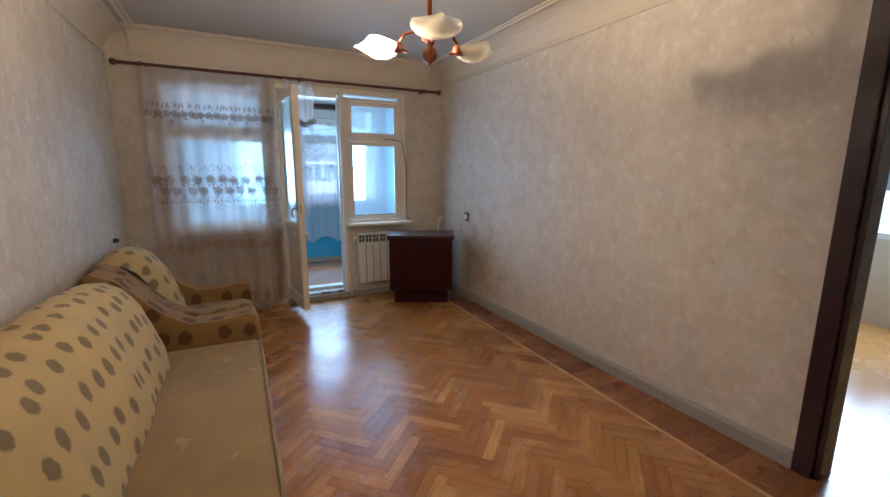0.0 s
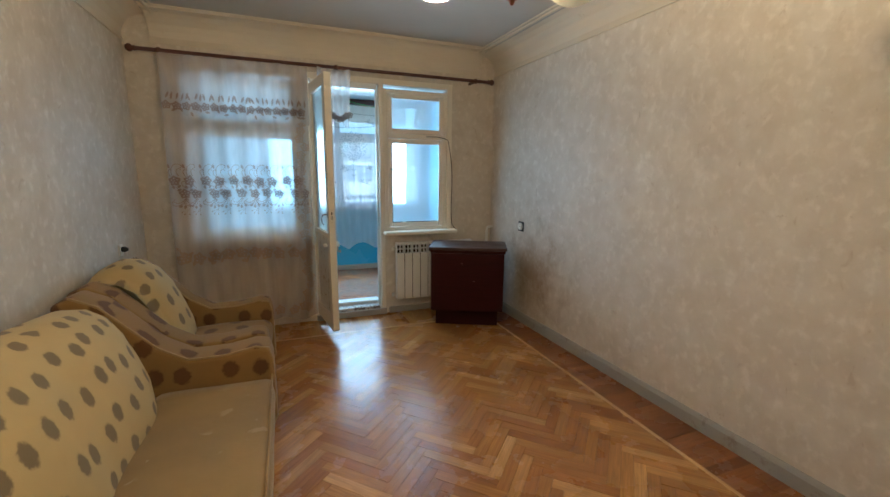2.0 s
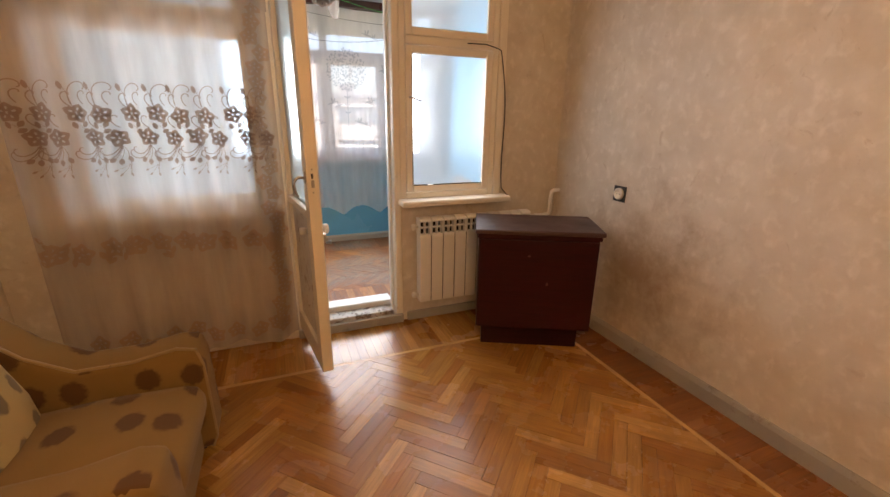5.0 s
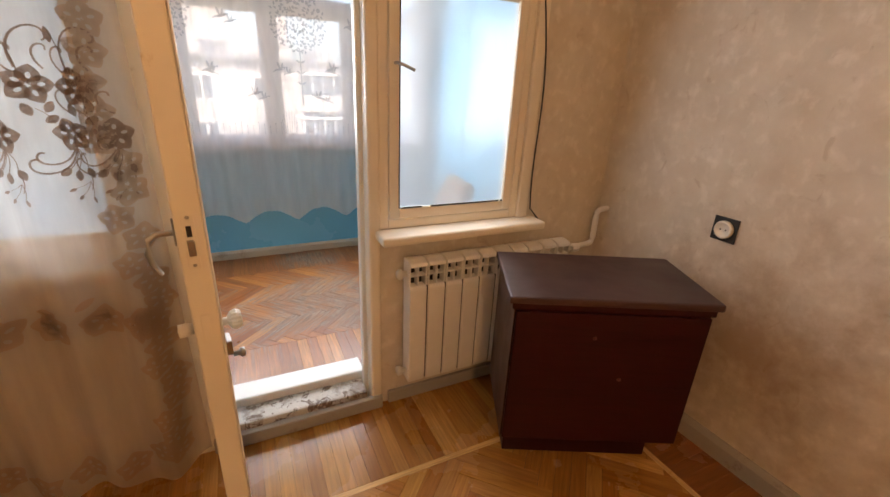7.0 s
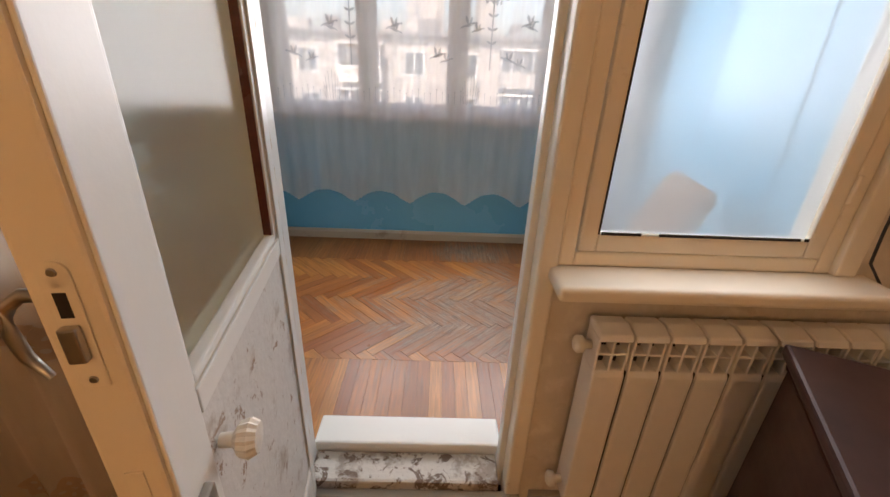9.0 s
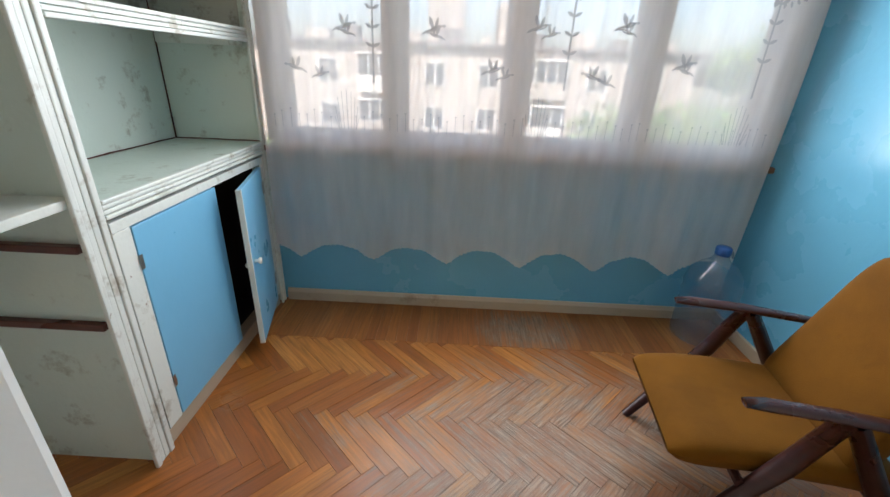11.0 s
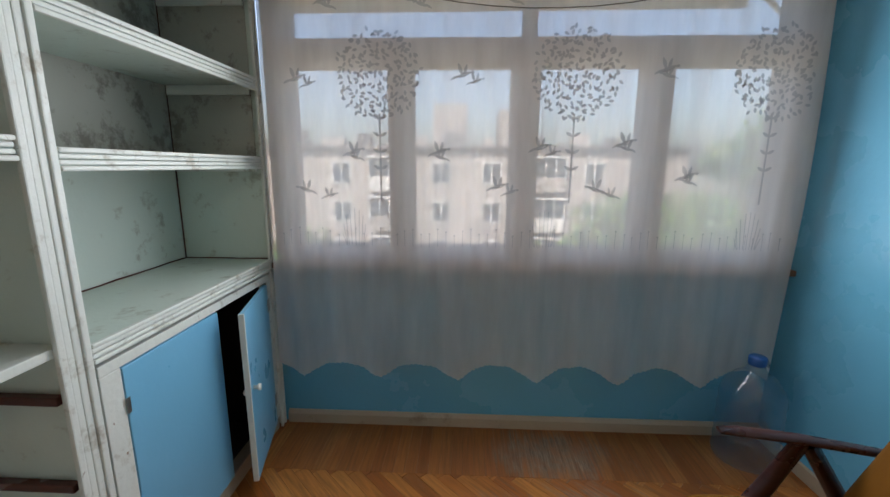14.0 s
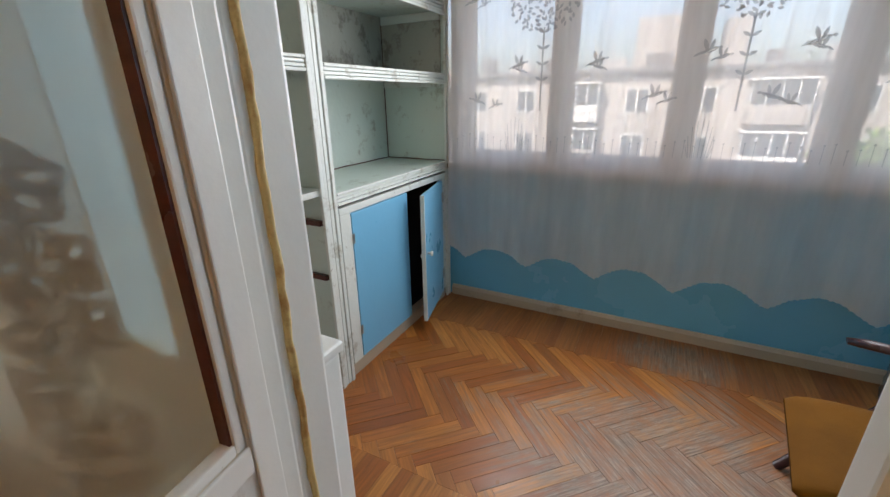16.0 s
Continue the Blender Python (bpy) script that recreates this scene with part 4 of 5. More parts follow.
# added near-black box: paints the shade seen through the upper slots
m_slot_shade = shared("core", box(0.012, 0.068, -0.002, 0.03, 0.616, 0.696), DARK)
# added near-black strip: stands in for the shade between two sections
m_gap_shade = shared("gasket", box(-0.0035, 0.0025, -0.034, 0.028, 0.17, 0.61), DARK)
for k in range(10):
    ob = place("section", m_sec, rad)
    ob.location.x = 0.08 * k
    for nm, me in (("cap", m_cap), ("slat", m_slat), ("core", m_slot_shade), ("gasket", m_gap_shade)):
        if k or nm != "gasket":
            place(nm, me, ob)
    for x in (0.006, 0.04, 0.074):
        place("fin", m_fin, ob).location.x = x
for z in (0.205, 0.66):
    v = part("valve", lathe([(0.011, 0), (0.011, 0.018), (0.02, 0.02), (0.021, 0.034), (0.014, 0.04), (0.0, 0.041)], (0.003, 0, z), 12, None, (-1, 0, 0)), IVORY, rad, "white end plug", True)
part("pipe", tube([(0.80, 0, 0.668), (0.90, 0.004, 0.67), (0.955, 0.008, 0.672), (0.975, 0.01, 0.68), (0.983, 0.012, 0.70), (0.984, 0.014, 0.80), (0.988, 0.016, 0.825), (1.004, 0.018, 0.837), (1.054, 0.02, 0.84)], 0.0135, 12), RAD_WHITE, rad, "white painted pipe", True)
part("union", lathe([(0.02, -0.02), (0.022, -0.01), (0.022, 0.01), (0.02, 0.02)], (0.86, 0, 0.665), 8, None, (1, 0, 0)), RAD_WHITE, rad)
for x in (0.0, 0.8):
    part("bracket", box(x + 0.03, x + 0.05, 0.034, 0.068, 0.60, 0.62), RAD_WHITE, rad)

# corner cabinet of dark polished wood
cab = thing("sideboard_cabinet", "dark mahogany cabinet with overhanging top, set across the corner", "cabinet", (1.755, 3.79, 0.0), -26.0)
top = extrude([(-0.345, 0.2), (0.345, 0.2), (0.345, -0.2), (-0.345, -0.2)], 0.026, "z", 0.718, 0.007, 2)
SIDE_WOOD = dark_wood("cabinet_top", (0.06, 0.026, 0.023), 0.35)
part("top", top, SIDE_WOOD, cab, "worn polished top")
part("moulding", box(-0.332, 0.332, -0.188, 0.19, 0.692, 0.7178, 0.006), MAHOGANY, cab)
part("body", box(-0.322, 0.322, -0.178, 0.188, 0.162, 0.6918, 0.003), MAHOGANY, cab)
dd = part("door", box(-0.318, 0.318, -0.192, -0.1785, 0.164, 0.688, 0.003), MAHOGANY, cab, "plain polished front")
for kx, kz in ((-0.05, 0.60), (0.06, 0.44)):
    part("keyhole", lathe([(0.007, 0), (0.006, 0.003), (0.0, 0.003)], (kx, -0.192, kz), 12, None, (0, -1, 0)), RED_WOOD, dd, "", True)
part("side_panel", box(-0.3255, -0.3225, -0.19, 0.188, 0.163, 0.690, 0.001), SIDE_WOOD, cab, "worn brown side")
part("plinth", box(-0.29, 0.28, -0.09, 0.17, 0.0, 0.161, 0.003), MAHOGANY, cab, "dark recessed plinth")

# sockets, cable
so = thing("wall_socket", "white round socket on a black square plate", "socket", (X1 + 0.011, 3.675, 0.905))
part("plate", box(-0.006, 0.0, -0.045, 0.045, -0.045, 0.045, 0.002), BLACK, so)
part("socket", lathe([(0.034, 0), (0.034, 0.01), (0.03, 0.014), (0.024, 0.014), (0.022, 0.008), (0.0, 0.008)], (-0.006, 0, 0), 20, None, (-1, 0, 0)), IVORY, so, "", True)
for dy in (-0.01, 0.01):
    part("hole", lathe([(0.003, 0), (0.003, 0.001)], (-0.0145, dy, 0), 8, None, (-1, 0, 0)), BLACK, so)
so = thing("wall_socket", "small white socket with a plug on the papered wall", "socket", (X0, 3.72, 0.85))
part("plate", box(0.0, 0.012, -0.028, 0.028, -0.04, 0.04, 0.004), IVORY, so)
part("plug", lathe([(0.018, 0), (0.018, 0.02), (0.01, 0.035), (0, 0.036)], (0.012, 0.0, 0.005), 12, None, (1, 0, 0)), BLACK, so, "black plug", True)
pts = [(1.50, 4.252, 1.725), (1.62, 4.250, 1.728), (1.70, 4.248, 1.71)] + [(1.722 + 0.07 * t + 0.02 * math.sin(5 * t), 4.246, 1.70 - 0.83 * t) for t in (k / 12 for k in range(13))] + [(1.83, 4.255, 0.815)]
tagged(part("cable", tube(pts, 0.0032, 6), BLACK, None, "", True), "thin black cable hanging from the window frame", "cable")

# chandelier
ch = thing("chandelier", "copper and wood three-arm chandelier, one shade lit", "chandelier", (0.735, 1.33, 0.0))
part("stem", tube([(0, 0, 2.50), (0, 0, 1.93)], 0.009, 10), COPPER, ch)
part("canopy", lathe([(0.055, 0), (0.05, -0.03), (0.02, -0.05), (0.01, -0.06)], (0, 0, 2.52), 20), LAMP_WOOD, ch, "", True)
part("body", lathe([(0.004, 1.79), (0.008, 1.80), (0.024, 1.808), (0.031, 1.825), (0.027, 1.845), (0.014, 1.853), (0.013, 1.87), (0.03, 1.882), (0.032, 1.90), (0.02, 1.915), (0.011, 1.95)], (0, 0, 0), 20), LAMP_WOOD, ch, "turned red-brown wooden body", True)
SHADE = Mat("opal_glass", 0.25)
df, tl, sm = SHADE.n("ShaderNodeBsdfDiffuse"), SHADE.n("ShaderNodeBsdfTranslucent"), SHADE.n("ShaderNodeMixShader")
df.inputs[0].default_value, tl.inputs[0].default_value = (0.62, 0.60, 0.48, 1), (0.85, 0.82, 0.68, 1)
gs, sg = SHADE.n("ShaderNodeBsdfGlossy", Roughness=0.15), SHADE.n("ShaderNodeMixShader")
sm.inputs[0].default_value, sg.inputs[0].default_value = 0.72, 0.06
SHADE.link(df.outputs[0], sm.inputs[1])
SHADE.link(tl.outputs[0], sm.inputs[2])
SHADE.link(sm.outputs[0], sg.inputs[1])
SHADE.link(gs.outputs[0], sg.inputs[2])
stn, sgt = SHADE.n("ShaderNodeBsdfTransparent"), SHADE.n("ShaderNodeMixShader")
sgt.inputs[0].default_value = 0.36
SHADE.link(sg.outputs[0], sgt.inputs[1])
SHADE.link(stn.outputs[0], sgt.inputs[2])
SHADE.out(sgt.outputs[0])
BULB = Mat("lit_bulb", 0.3)
glow, hull, both = BULB.n("ShaderNodeEmission", Color=(1.0, 0.72, 0.38, 1), Strength=30), BULB.n("ShaderNodeBsdfTransparent"), BULB.n("ShaderNodeMixShader")
both.inputs[0].default_value = 0.9
BULB.link(glow.outputs[0], both.inputs[1])
BULB.link(hull.outputs[0], both.inputs[2])
BULB.out(both.outputs[0])
OPAL_BULB = plain("dead_bulb", (0.8, 0.78, 0.72), 0.25)
for n, (a, lit) in enumerate(((142, True), (3, False), (252, False))):
    c, s = math.cos(radians(a)), math.sin(radians(a))
    arm = tube([(c * r, s * r, z) for r, z in ((0.02, 1.89), (0.06, 1.915), (0.10, 1.91), (0.125, 1.88), (0.115, 1.85), (0.09, 1.843))], 0.006, 8)
    ar = part("arm", arm, COPPER, ch, "", True)
    holder = lathe([(0.016, 0), (0.02, 0.012), (0.02, 0.04), (0.014, 0.05)], (c * 0.11, s * 0.11, 1.86), 14, None, (c, s, 0.05))
    part("lamp_holder", holder, LAMP_WOOD, ch, "", True)
    bulb = lathe([(0.012, 0), (0.016, 0.015), (0.027, 0.04), (0.028, 0.055), (0.018, 0.075), (0.0, 0.082)], (c * 0.158, s * 0.158, 1.862), 16, None, (c, s, 0.05))
    part("bulb", bulb, BULB.m if lit else OPAL_BULB, ch, "lit bulb" if lit else "unlit bulb", True)
    fr = Vector((c, s, 0.05)).to_track_quat("Z", "Y").to_matrix().to_4x4()

    def petal(u, v, fr=fr, c=c, s=s):
        """A leaf-shaped opal dish, open upwards and outwards."""
        t = spread(u, -1.9, 1.9)
        l = 0.185 * v * (1 - 0.10 * (t / 1.9) ** 2)
        r = 0.019 + 0.058 * math.sin(math.pi * min(1.0, v ** 0.85)) if v < 0.55 else (0.019 + 0.058 * math.sin(math.pi * v ** 0.85)) * (1 - 0.75 * (v - 0.55) / 0.45)
        p = fr @ Vector((1.15 * r * math.sin(t), -r * math.cos(t) * 0.58, l))
        return (p.x + c * 0.125, p.y + s * 0.125, p.z + 1.868)
    sh = part("shade", grid(petal, 22, 14), SHADE.m, ch, "leaf-shaped opal glass shade", True)
    if lit:
        lamp = new("chandelier_bulb", bpy.data.lights.new("chandelier_bulb", "POINT"))
        lamp.data.energy, lamp.data.color, lamp.data.shadow_soft_size = 20, (1.0, 0.59, 0.27), 0.016
        lamp.location = (0.735 + c * 0.205, 1.33 + s * 0.205, 1.872)

# ---- sofa and armchair ----
ARM_SIDE = [(0.0, 0.0), (0.86, 0.0), (0.88, 0.10), (0.875, 0.42), (0.86, 0.485), (0.80, 0.50), (0.66, 0.475), (0.50, 0.475), (0.38, 0.55), (0.27, 0.67), (0.17, 0.78), (0.07, 0.83), (0.0, 0.80)]


def arm_block(x0, y0, y1, lift=0.05):
    """A low padded arm that sweeps up into the back; drawn from the wall outwards."""
    bm = extrude([(x0 + a, max(b, lift)) for a, b in ARM_SIDE], y1 - y0, "y", y0, 0.022, 3)
    return box_uv(bm)


def back_pad(x0, y0, y1, z0, z1, seed, cells):
    """A leaning back cushion with a rounded crest."""
    w = y1 - y0
    prof = [(0.40, 0.0), (0.425, 0.06), (0.41, 0.16), (0.37, 0.27), (0.32, 0.38), (0.26, 0.46), (0.18, 0.505), (0.09, 0.51), (0.02, 0.48), (0.0, 0.40), (0.0, 0.0)]
    k = (z1 - z0) / 0.51

    def f(u, v):
        t = v * (len(prof) - 1)
        i = min(int(t), len(prof) - 2)
        q = t - i
        px, pz = prof[i][0] * (1 - q) + prof[i + 1][0] * q, prof[i][1] * (1 - q) + prof[i + 1][1] * q
        e = 1 - (2 * u - 1) ** 6
        crest = 1 - 0.13 * abs(2 * u - 1) ** 3.2
        b = 0.02 * math.sin(u * math.pi * cells) ** 2
        return (x0 + px * (0.86 + 0.14 * e) + b * (1 - v), y0 + w * u, z0 + pz * k * crest)
    bm = grid(f, 12 * cells, 20, lambda u, v: (u * w, v * 1.15))
    for u in (0, 1):
        vs = [v for v in bm.verts if abs(v.co.y - (y0 + w * u)) < 1e-5]
        if len(vs) > 2:
            bm.faces.new(sorted(vs, key=lambda v: v.index) if u else sorted(vs, key=lambda v: v.index)[::-1])
    return soften(bm, 0.008, seed)


def piping(points, parent, mat):
    part("piping", tube(points, 0.006, 6), mat, parent, "", True)


WELT = plush("welt_plush", (0.36, 0.25, 0.11))


def arm_piping(x0, y0, y1, parent, lift=0.05):
    """A pale welt along the upper edge of an arm and down its front."""
    run = [(x0 + a - 0.004, y0 + 0.010, max(b, lift) + 0.001) for a, b in ARM_SIDE[1:] if a > 0.02]
    piping(run, parent, WELT)


sofa = thing("sofa", "beige plush sofa with brown spotted back cushions, worn", "sofa", (0, 0, 0))
part("base", box(-0.80, 0.045, 0.80, 2.56, 0.05, 0.24, 0.02, 2), ARM_CLOTH, sofa)
part("seat_cushion", cushion(-0.44, 0.10, 0.79, 2.555, 0.225, 0.352, 0.055, 14, 0.012, 3), SEAT_CLOTH, sofa, "flat worn seat pad", True)
part("backrest", back_pad(-0.80, 0.80, 2.56, 0.26, 0.86, 5, 3), DOT_CLOTH, sofa, "spotted back cushion", True)
part("arm", arm_block(-0.78, 2.565, 2.745), ARM_CLOTH, sofa, "spotted padded arm", True)
part("arm", arm_block(-0.78, 0.60, 0.785), ARM_CLOTH, sofa, "spotted padded arm", True)
arm_piping(-0.78, 2.565, 2.745, sofa)
arm_piping(-0.78, 0.60, 0.785, sofa)
piping([(0.085, y, 0.35 + 0.004 * math.sin(y * 9)) for y in (0.8 + 0.0875 * k for k in range(21))], sofa, SEAT_CLOTH)
for x in (-0.72, 0.0):
    for y in (0.7, 2.64):
        part("foot", lathe([(0.02, 0), (0.026, 0.02), (0.026, 0.051)], (x, y, 0), 12), MAHOGANY, sofa)

ac = thing("armchair", "beige plush armchair with brown spots beside the sofa", "armchair", (0, 0, 0))
part("base", box(-0.80, 0.03, 2.93, 3.395, 0.05, 0.25, 0.02, 2), ARM_CLOTH, ac)
part("seat_cushion", cushion(-0.44, 0.07, 2.925, 3.40, 0.235, 0.375, 0.06, 9, 0.03, 8), ARM_CLOTH, ac, "", True)
part("backrest", back_pad(-0.80, 2.93, 3.395, 0.28, 0.875, 9, 1), DOT_CLOTH, ac, "spotted back cushion", True)
part("arm", arm_block(-0.80, 2.765, 2.925), ARM_CLOTH, ac, "", True)
part("arm", arm_block(-0.80, 3.40, 3.56), ARM_CLOTH, ac, "", True)
arm_piping(-0.80, 3.40, 3.56, ac)
for x in (-0.74, 0.0):
    for y in (2.85, 3.48):
        part("foot", lathe([(0.02, 0), (0.026, 0.02), (0.026, 0.051)], (x, y, 0), 12), MAHOGANY, ac)

# bed seen through the doorway
bed = thing("bed", "low bed with brown headboard and pale mattress in the next room", "bed", (0, 0, 0))
part("mattress", cushion(3.9, 5.1, 1.62, 2.45, 0.24, 0.42, 0.05, 6, 0.02, 2), plain("pale_sheet", (0.7, 0.68, 0.62), 0.9), bed, "pale mattress", True)
part("bed_base", box(3.88, 5.12, 1.6, 2.46, 0.06, 0.25, 0.008), plain("bed_board", (0.42, 0.3, 0.2), 0.5), bed)
part("headboard", box(5.12, 5.16, 1.58, 2.48, 0.06, 0.78, 0.01), plain("head_board", (0.2, 0.12, 0.08), 0.4), bed)
for x in (3.95, 5.05):
    for y in (1.66, 2.4):
        part("leg", box(x - 0.025, x + 0.025, y - 0.025, y + 0.025, 0.0, 0.06), plain("leg_board", (0.2, 0.12, 0.08), 0.4), bed)


# ---- balcony things ----
SX, SY0, SYM, SY1, SB = -0.304, 4.42, 5.235, 6.29, -0.73
case = thing("built_in_shelving", "white painted built-in shelves with blue doors, chipped and grimy", "shelving", (0, 0, 0))


def fluted(name, x, y0, y1, z0, z1, upright, parent):
    """A face moulding with rounded flutes along it."""
    n = 4
    w = (y1 - y0) if upright else (z1 - z0)
    bm = bmesh.new()
    for k in range(n):
        a, b = k * w / n, (k + 1) * w / n - 0.002
        d = 0.014 if k in (0, n - 1) else 0.009
        if upright:
            box(x, x + d, y0 + a, y0 + b, z0, z1, 0.004, 2, bm)
        else:
            box(x, x + d, y0, y1, z0 + a, z0 + b, 0.004, 2, bm)
    return part(name, bm, SHELF_PAINT, parent)


for ya, yb in ((5.178, 5.264), (SY1 - 0.045, SY1)):
    u = part("upright", box(SB, SX - 0.001, ya + 0.03, yb - 0.03 if ya < 6 else yb, 0.0, BTOP - 0.02, 0.002), SHELF_MINT, case)
    fluted("moulding", SX, ya, yb, 0.0, BTOP - 0.03, True, u)
part("upright", box(SB, SX, SY0 - 0.03, SY0, 0.0, BTOP - 0.02, 0.002), SHELF_PAINT, case)
part("back_panel", box(SB - 0.012, SB - 0.001, 5.222, SY1, 0.0, 1.37), SHELF_MINT, case, "pale green back panel")
part("back_panel", box(SB - 0.012, SB - 0.001, SY0, 5.22, 0.93, BTOP - 0.02), SHELF_GREY, case, "grey mottled back panel")
part("back_panel", box(SB - 0.012, SB - 0.001, SY0, 5.22, 0.0, 0.928), SHELF_PAINT, case, "stained white back panel")
part("back_panel", box(SB - 0.012, SB - 0.001, 5.222, SY1, 1.372, BTOP - 0.02), SHELF_GREY, case, "grey mottled back panel")
part("side_lining", box(SB, SX - 0.03, SY1 - 0.0205, SY1 - 0.0165, 1.387, BTOP - 0.03), SHELF_GREY, case, "grey mottled side")
for z, th in ((0.898, 0.03), (1.385, 0.022), (1.728, 0.022), (2.10, 0.022)):
    s = part("shelf", box(SB, SX - 0.001, 5.235, SY1 - 0.017, z - th, z, 0.002), SHELF_MINT, case)
    fluted("moulding", SX, 5.266, SY1 - 0.047, z - 0.052, z + 0.006, False, s)
for z in (0.93, 1.405, 1.735, 2.06):
    s = part("shelf", box(SB, SX - 0.001, SY0, 5.206, z - 0.024, z, 0.003), SHELF_PAINT, case)
    if z > 1:
        fluted("moulding", SX, SY0, 5.176, z - 0.05, z + 0.006, False, s)
for y in (5.0,):
    part("batten", box(SB, SB + 0.02, y, y + 0.035, 1.41, 2.03, 0.003), SHELF_PAINT, case)
for z in (0.80, 0.56):
    part("runner", box(SB + 0.03, SX - 0.02, 5.184, 5.207, z - 0.022, z, 0.003), RED_WOOD, case, "brown drawer runner")
part("plinth", box(SX - 0.06, SX - 0.004, 5.277, SY1 - 0.047, 0.0, 0.07, 0.004), TAN_BASE, case, "tan toe board")
part("rail", box(SX - 0.02, SX + 0.004, 5.277, SY1 - 0.047, 0.80, 0.832, 0.003), SHELF_PAINT, case)
part("stile", box(SX - 0.02, SX + 0.004, 5.277, 5.345, 0.07, 0.80, 0.003), SHELF_PAINT, case)
part("stile", box(SX - 0.02, SX + 0.004, SY1 - 0.085, SY1 - 0.047, 0.07, 0.80, 0.003), SHELF_PAINT, case)
d1 = part("door", box(SX - 0.014, SX + 0.006, 5.348, 5.80, 0.075, 0.796, 0.003), BLUE_DOOR, case, "closed blue door")
for z in (0.2, 0.66):
    part("hinge", box(SX + 0.006, SX + 0.009, 5.342, 5.356, z, z + 0.045), STEEL, d1)
d2 = part("door", box(-0.02, 0.0, -0.40, 0.0, 0.06, 0.79, 0.003), BLUE_DOOR, case, "blue door standing ajar")
d2.matrix_basis = pose(SX + 0.01, SY1 - 0.095, 0, 0, 0, 14)
part("door_edge", box(-0.021, 0.001, -0.413, -0.401, 0.06, 0.79, 0.003), SHELF_PAINT, d2, "white painted edge strip")
part("knob", lathe([(0.008, 0), (0.007, 0.012), (0.015, 0.02), (0.014, 0.028), (0, 0.031)], (0.0, -0.365, 0.46), 14, None, (1, 0, 0)), IVORY, d2, "white knob", True)
part("knob", lathe([(0.008, 0), (0.007, 0.01), (0.013, 0.016), (0.0, 0.024)], (-0.02, -0.365, 0.44), 14, None, (-1, 0, 0)), IVORY, d2, "", True)
for z in (0.16, 0.66):
    part("hinge", box(0.0, 0.003, -0.02, 0.012, z, z + 0.06), STEEL, d2)
for z in (0.899, 1.386, 1.729):
    part("crack", tube([(SB + 0.003, y, z + 0.002 + 0.0015 * math.sin(y * 40)) for y in (5.26 + 0.1 * k for k in range(11))], 0.0035, 5), RED_WOOD, case, "dark gap along the back")
    part("crack", tube([(x, SY1 - 0.019, z + 0.002 + 0.001 * math.sin(x * 60)) for x in (SB + 0.07 * k for k in range(7))], 0.003, 5), RED_WOOD, case, "dark gap along the side")
part("crack", tube([(SB + 0.003, SY1 - 0.02, z) for z in (0.90 + 0.1 * k for k in range(13))], 0.003, 5), RED_WOOD, case, "dark gap in the corner")
# near-black sheets put the shade inside the cupboard into its colour
part("lining", box(SB + 0.001, SB + 0.006, 5.24, SY1 - 0.02, 0.005, 0.86), DARK, case, "dark sheet standing in for shade inside the cupboard")
part("lining", box(SB + 0.007, SX - 0.07, SY1 - 0.024, SY1 - 0.018, 0.005, 0.86), DARK, case, "dark sheet standing in for shade inside the cupboard")
part("lining", box(SB + 0.007, SX - 0.07, 5.24, SY1 - 0.026, 0.002, 0.008), DARK, case, "dark sheet standing in for shade inside the cupboard")
for z in (1.385, 1.728, 2.10):
    part("batten", box(SB + 0.01, SX - 0.03, SY1 - 0.034, SY1 - 0.0185, z - 0.066, z - 0.0235, 0.003), SHELF_PAINT, case)
tagged(part("cable", tube([(SX + 0.016, y, 2.062 + 0.014 * math.sin((y - 5.2) * 3.1)) for y in (4.9 + 0.09 * k for k in range(16))], 0.0035, 6), BLACK, None, "", True), "thin dark cable along the top shelf edge", "cable")
rngb = random.Random(3)
bag = bmesh.new()
bmesh.ops.create_icosphere(bag, subdivisions=3, radius=1)
for v in bag.verts:
    k = 1 + 0.25 * noise.noise(v.co * 2.3)
    v.co = Vector((-0.50 + v.co.x * 0.14 * k, 5.75 + v.co.y * 0.42 * k, 2.20 + max(-0.14, v.co.z * 0.12 * k)))
tagged(part("rubbish_bag", bag, plain("black_polythene", (0.012, 0.014, 0.02), 0.22, 0, 0.2, 9, 0.5), None, "", True), "black plastic bag lying on the top shelf", "bag")

box1 = thing("white_cabinet", "narrow white cabinet beside the balcony door", "cabinet", (0, 0, 0))
part("body", box(-0.20, 0.372, 4.384, 4.492, 0.03, 0.816, 0.006), WHITE_PAINT, box1)
part("top", box(-0.205, 0.38, 4.384, 4.50, 0.818, 0.842, 0.01, 3), WHITE_PAINT, box1)
part("base", box(-0.19, 0.36, 4.39, 4.48, 0.0, 0.03), GREY_BASE, box1)


# voile curtain of the balcony window
def drape(x, z):
    a = 0.010 + 0.010 * max(0.0, (1.0 - abs(x - 0.45)) * 0.8)
    low = max(0.0, min(1.0, (2.3 - z) / 1.3))
    near = 1 - 0.45 * math.exp(-((z - 0.88) / 0.3) ** 2)
    return 6.205 - a * low * near * (math.sin(x * 15 + 0.5) + 0.6 * math.sin(x * 33 + 0.7 * z)) - 0.004 * math.sin(x * 71) * low


def scallop(x):
    ph = (x - 0.243) / 0.386
    return 0.315 + 0.085 * abs(math.sin(math.pi * ph)) ** 1.25 + 0.006 * abs(math.sin(x * 130))


def curtain_top(x):
    return 2.270 + 0.022 * abs(x - 0.93) / 1.2 - 0.028 * math.sin(math.pi * min(1, abs(x - 0.93) / 1.2))


vc = thing("voile_curtain", "white voile curtain with woven trees and birds, scalloped hem", "curtain", (0, 0, 0))


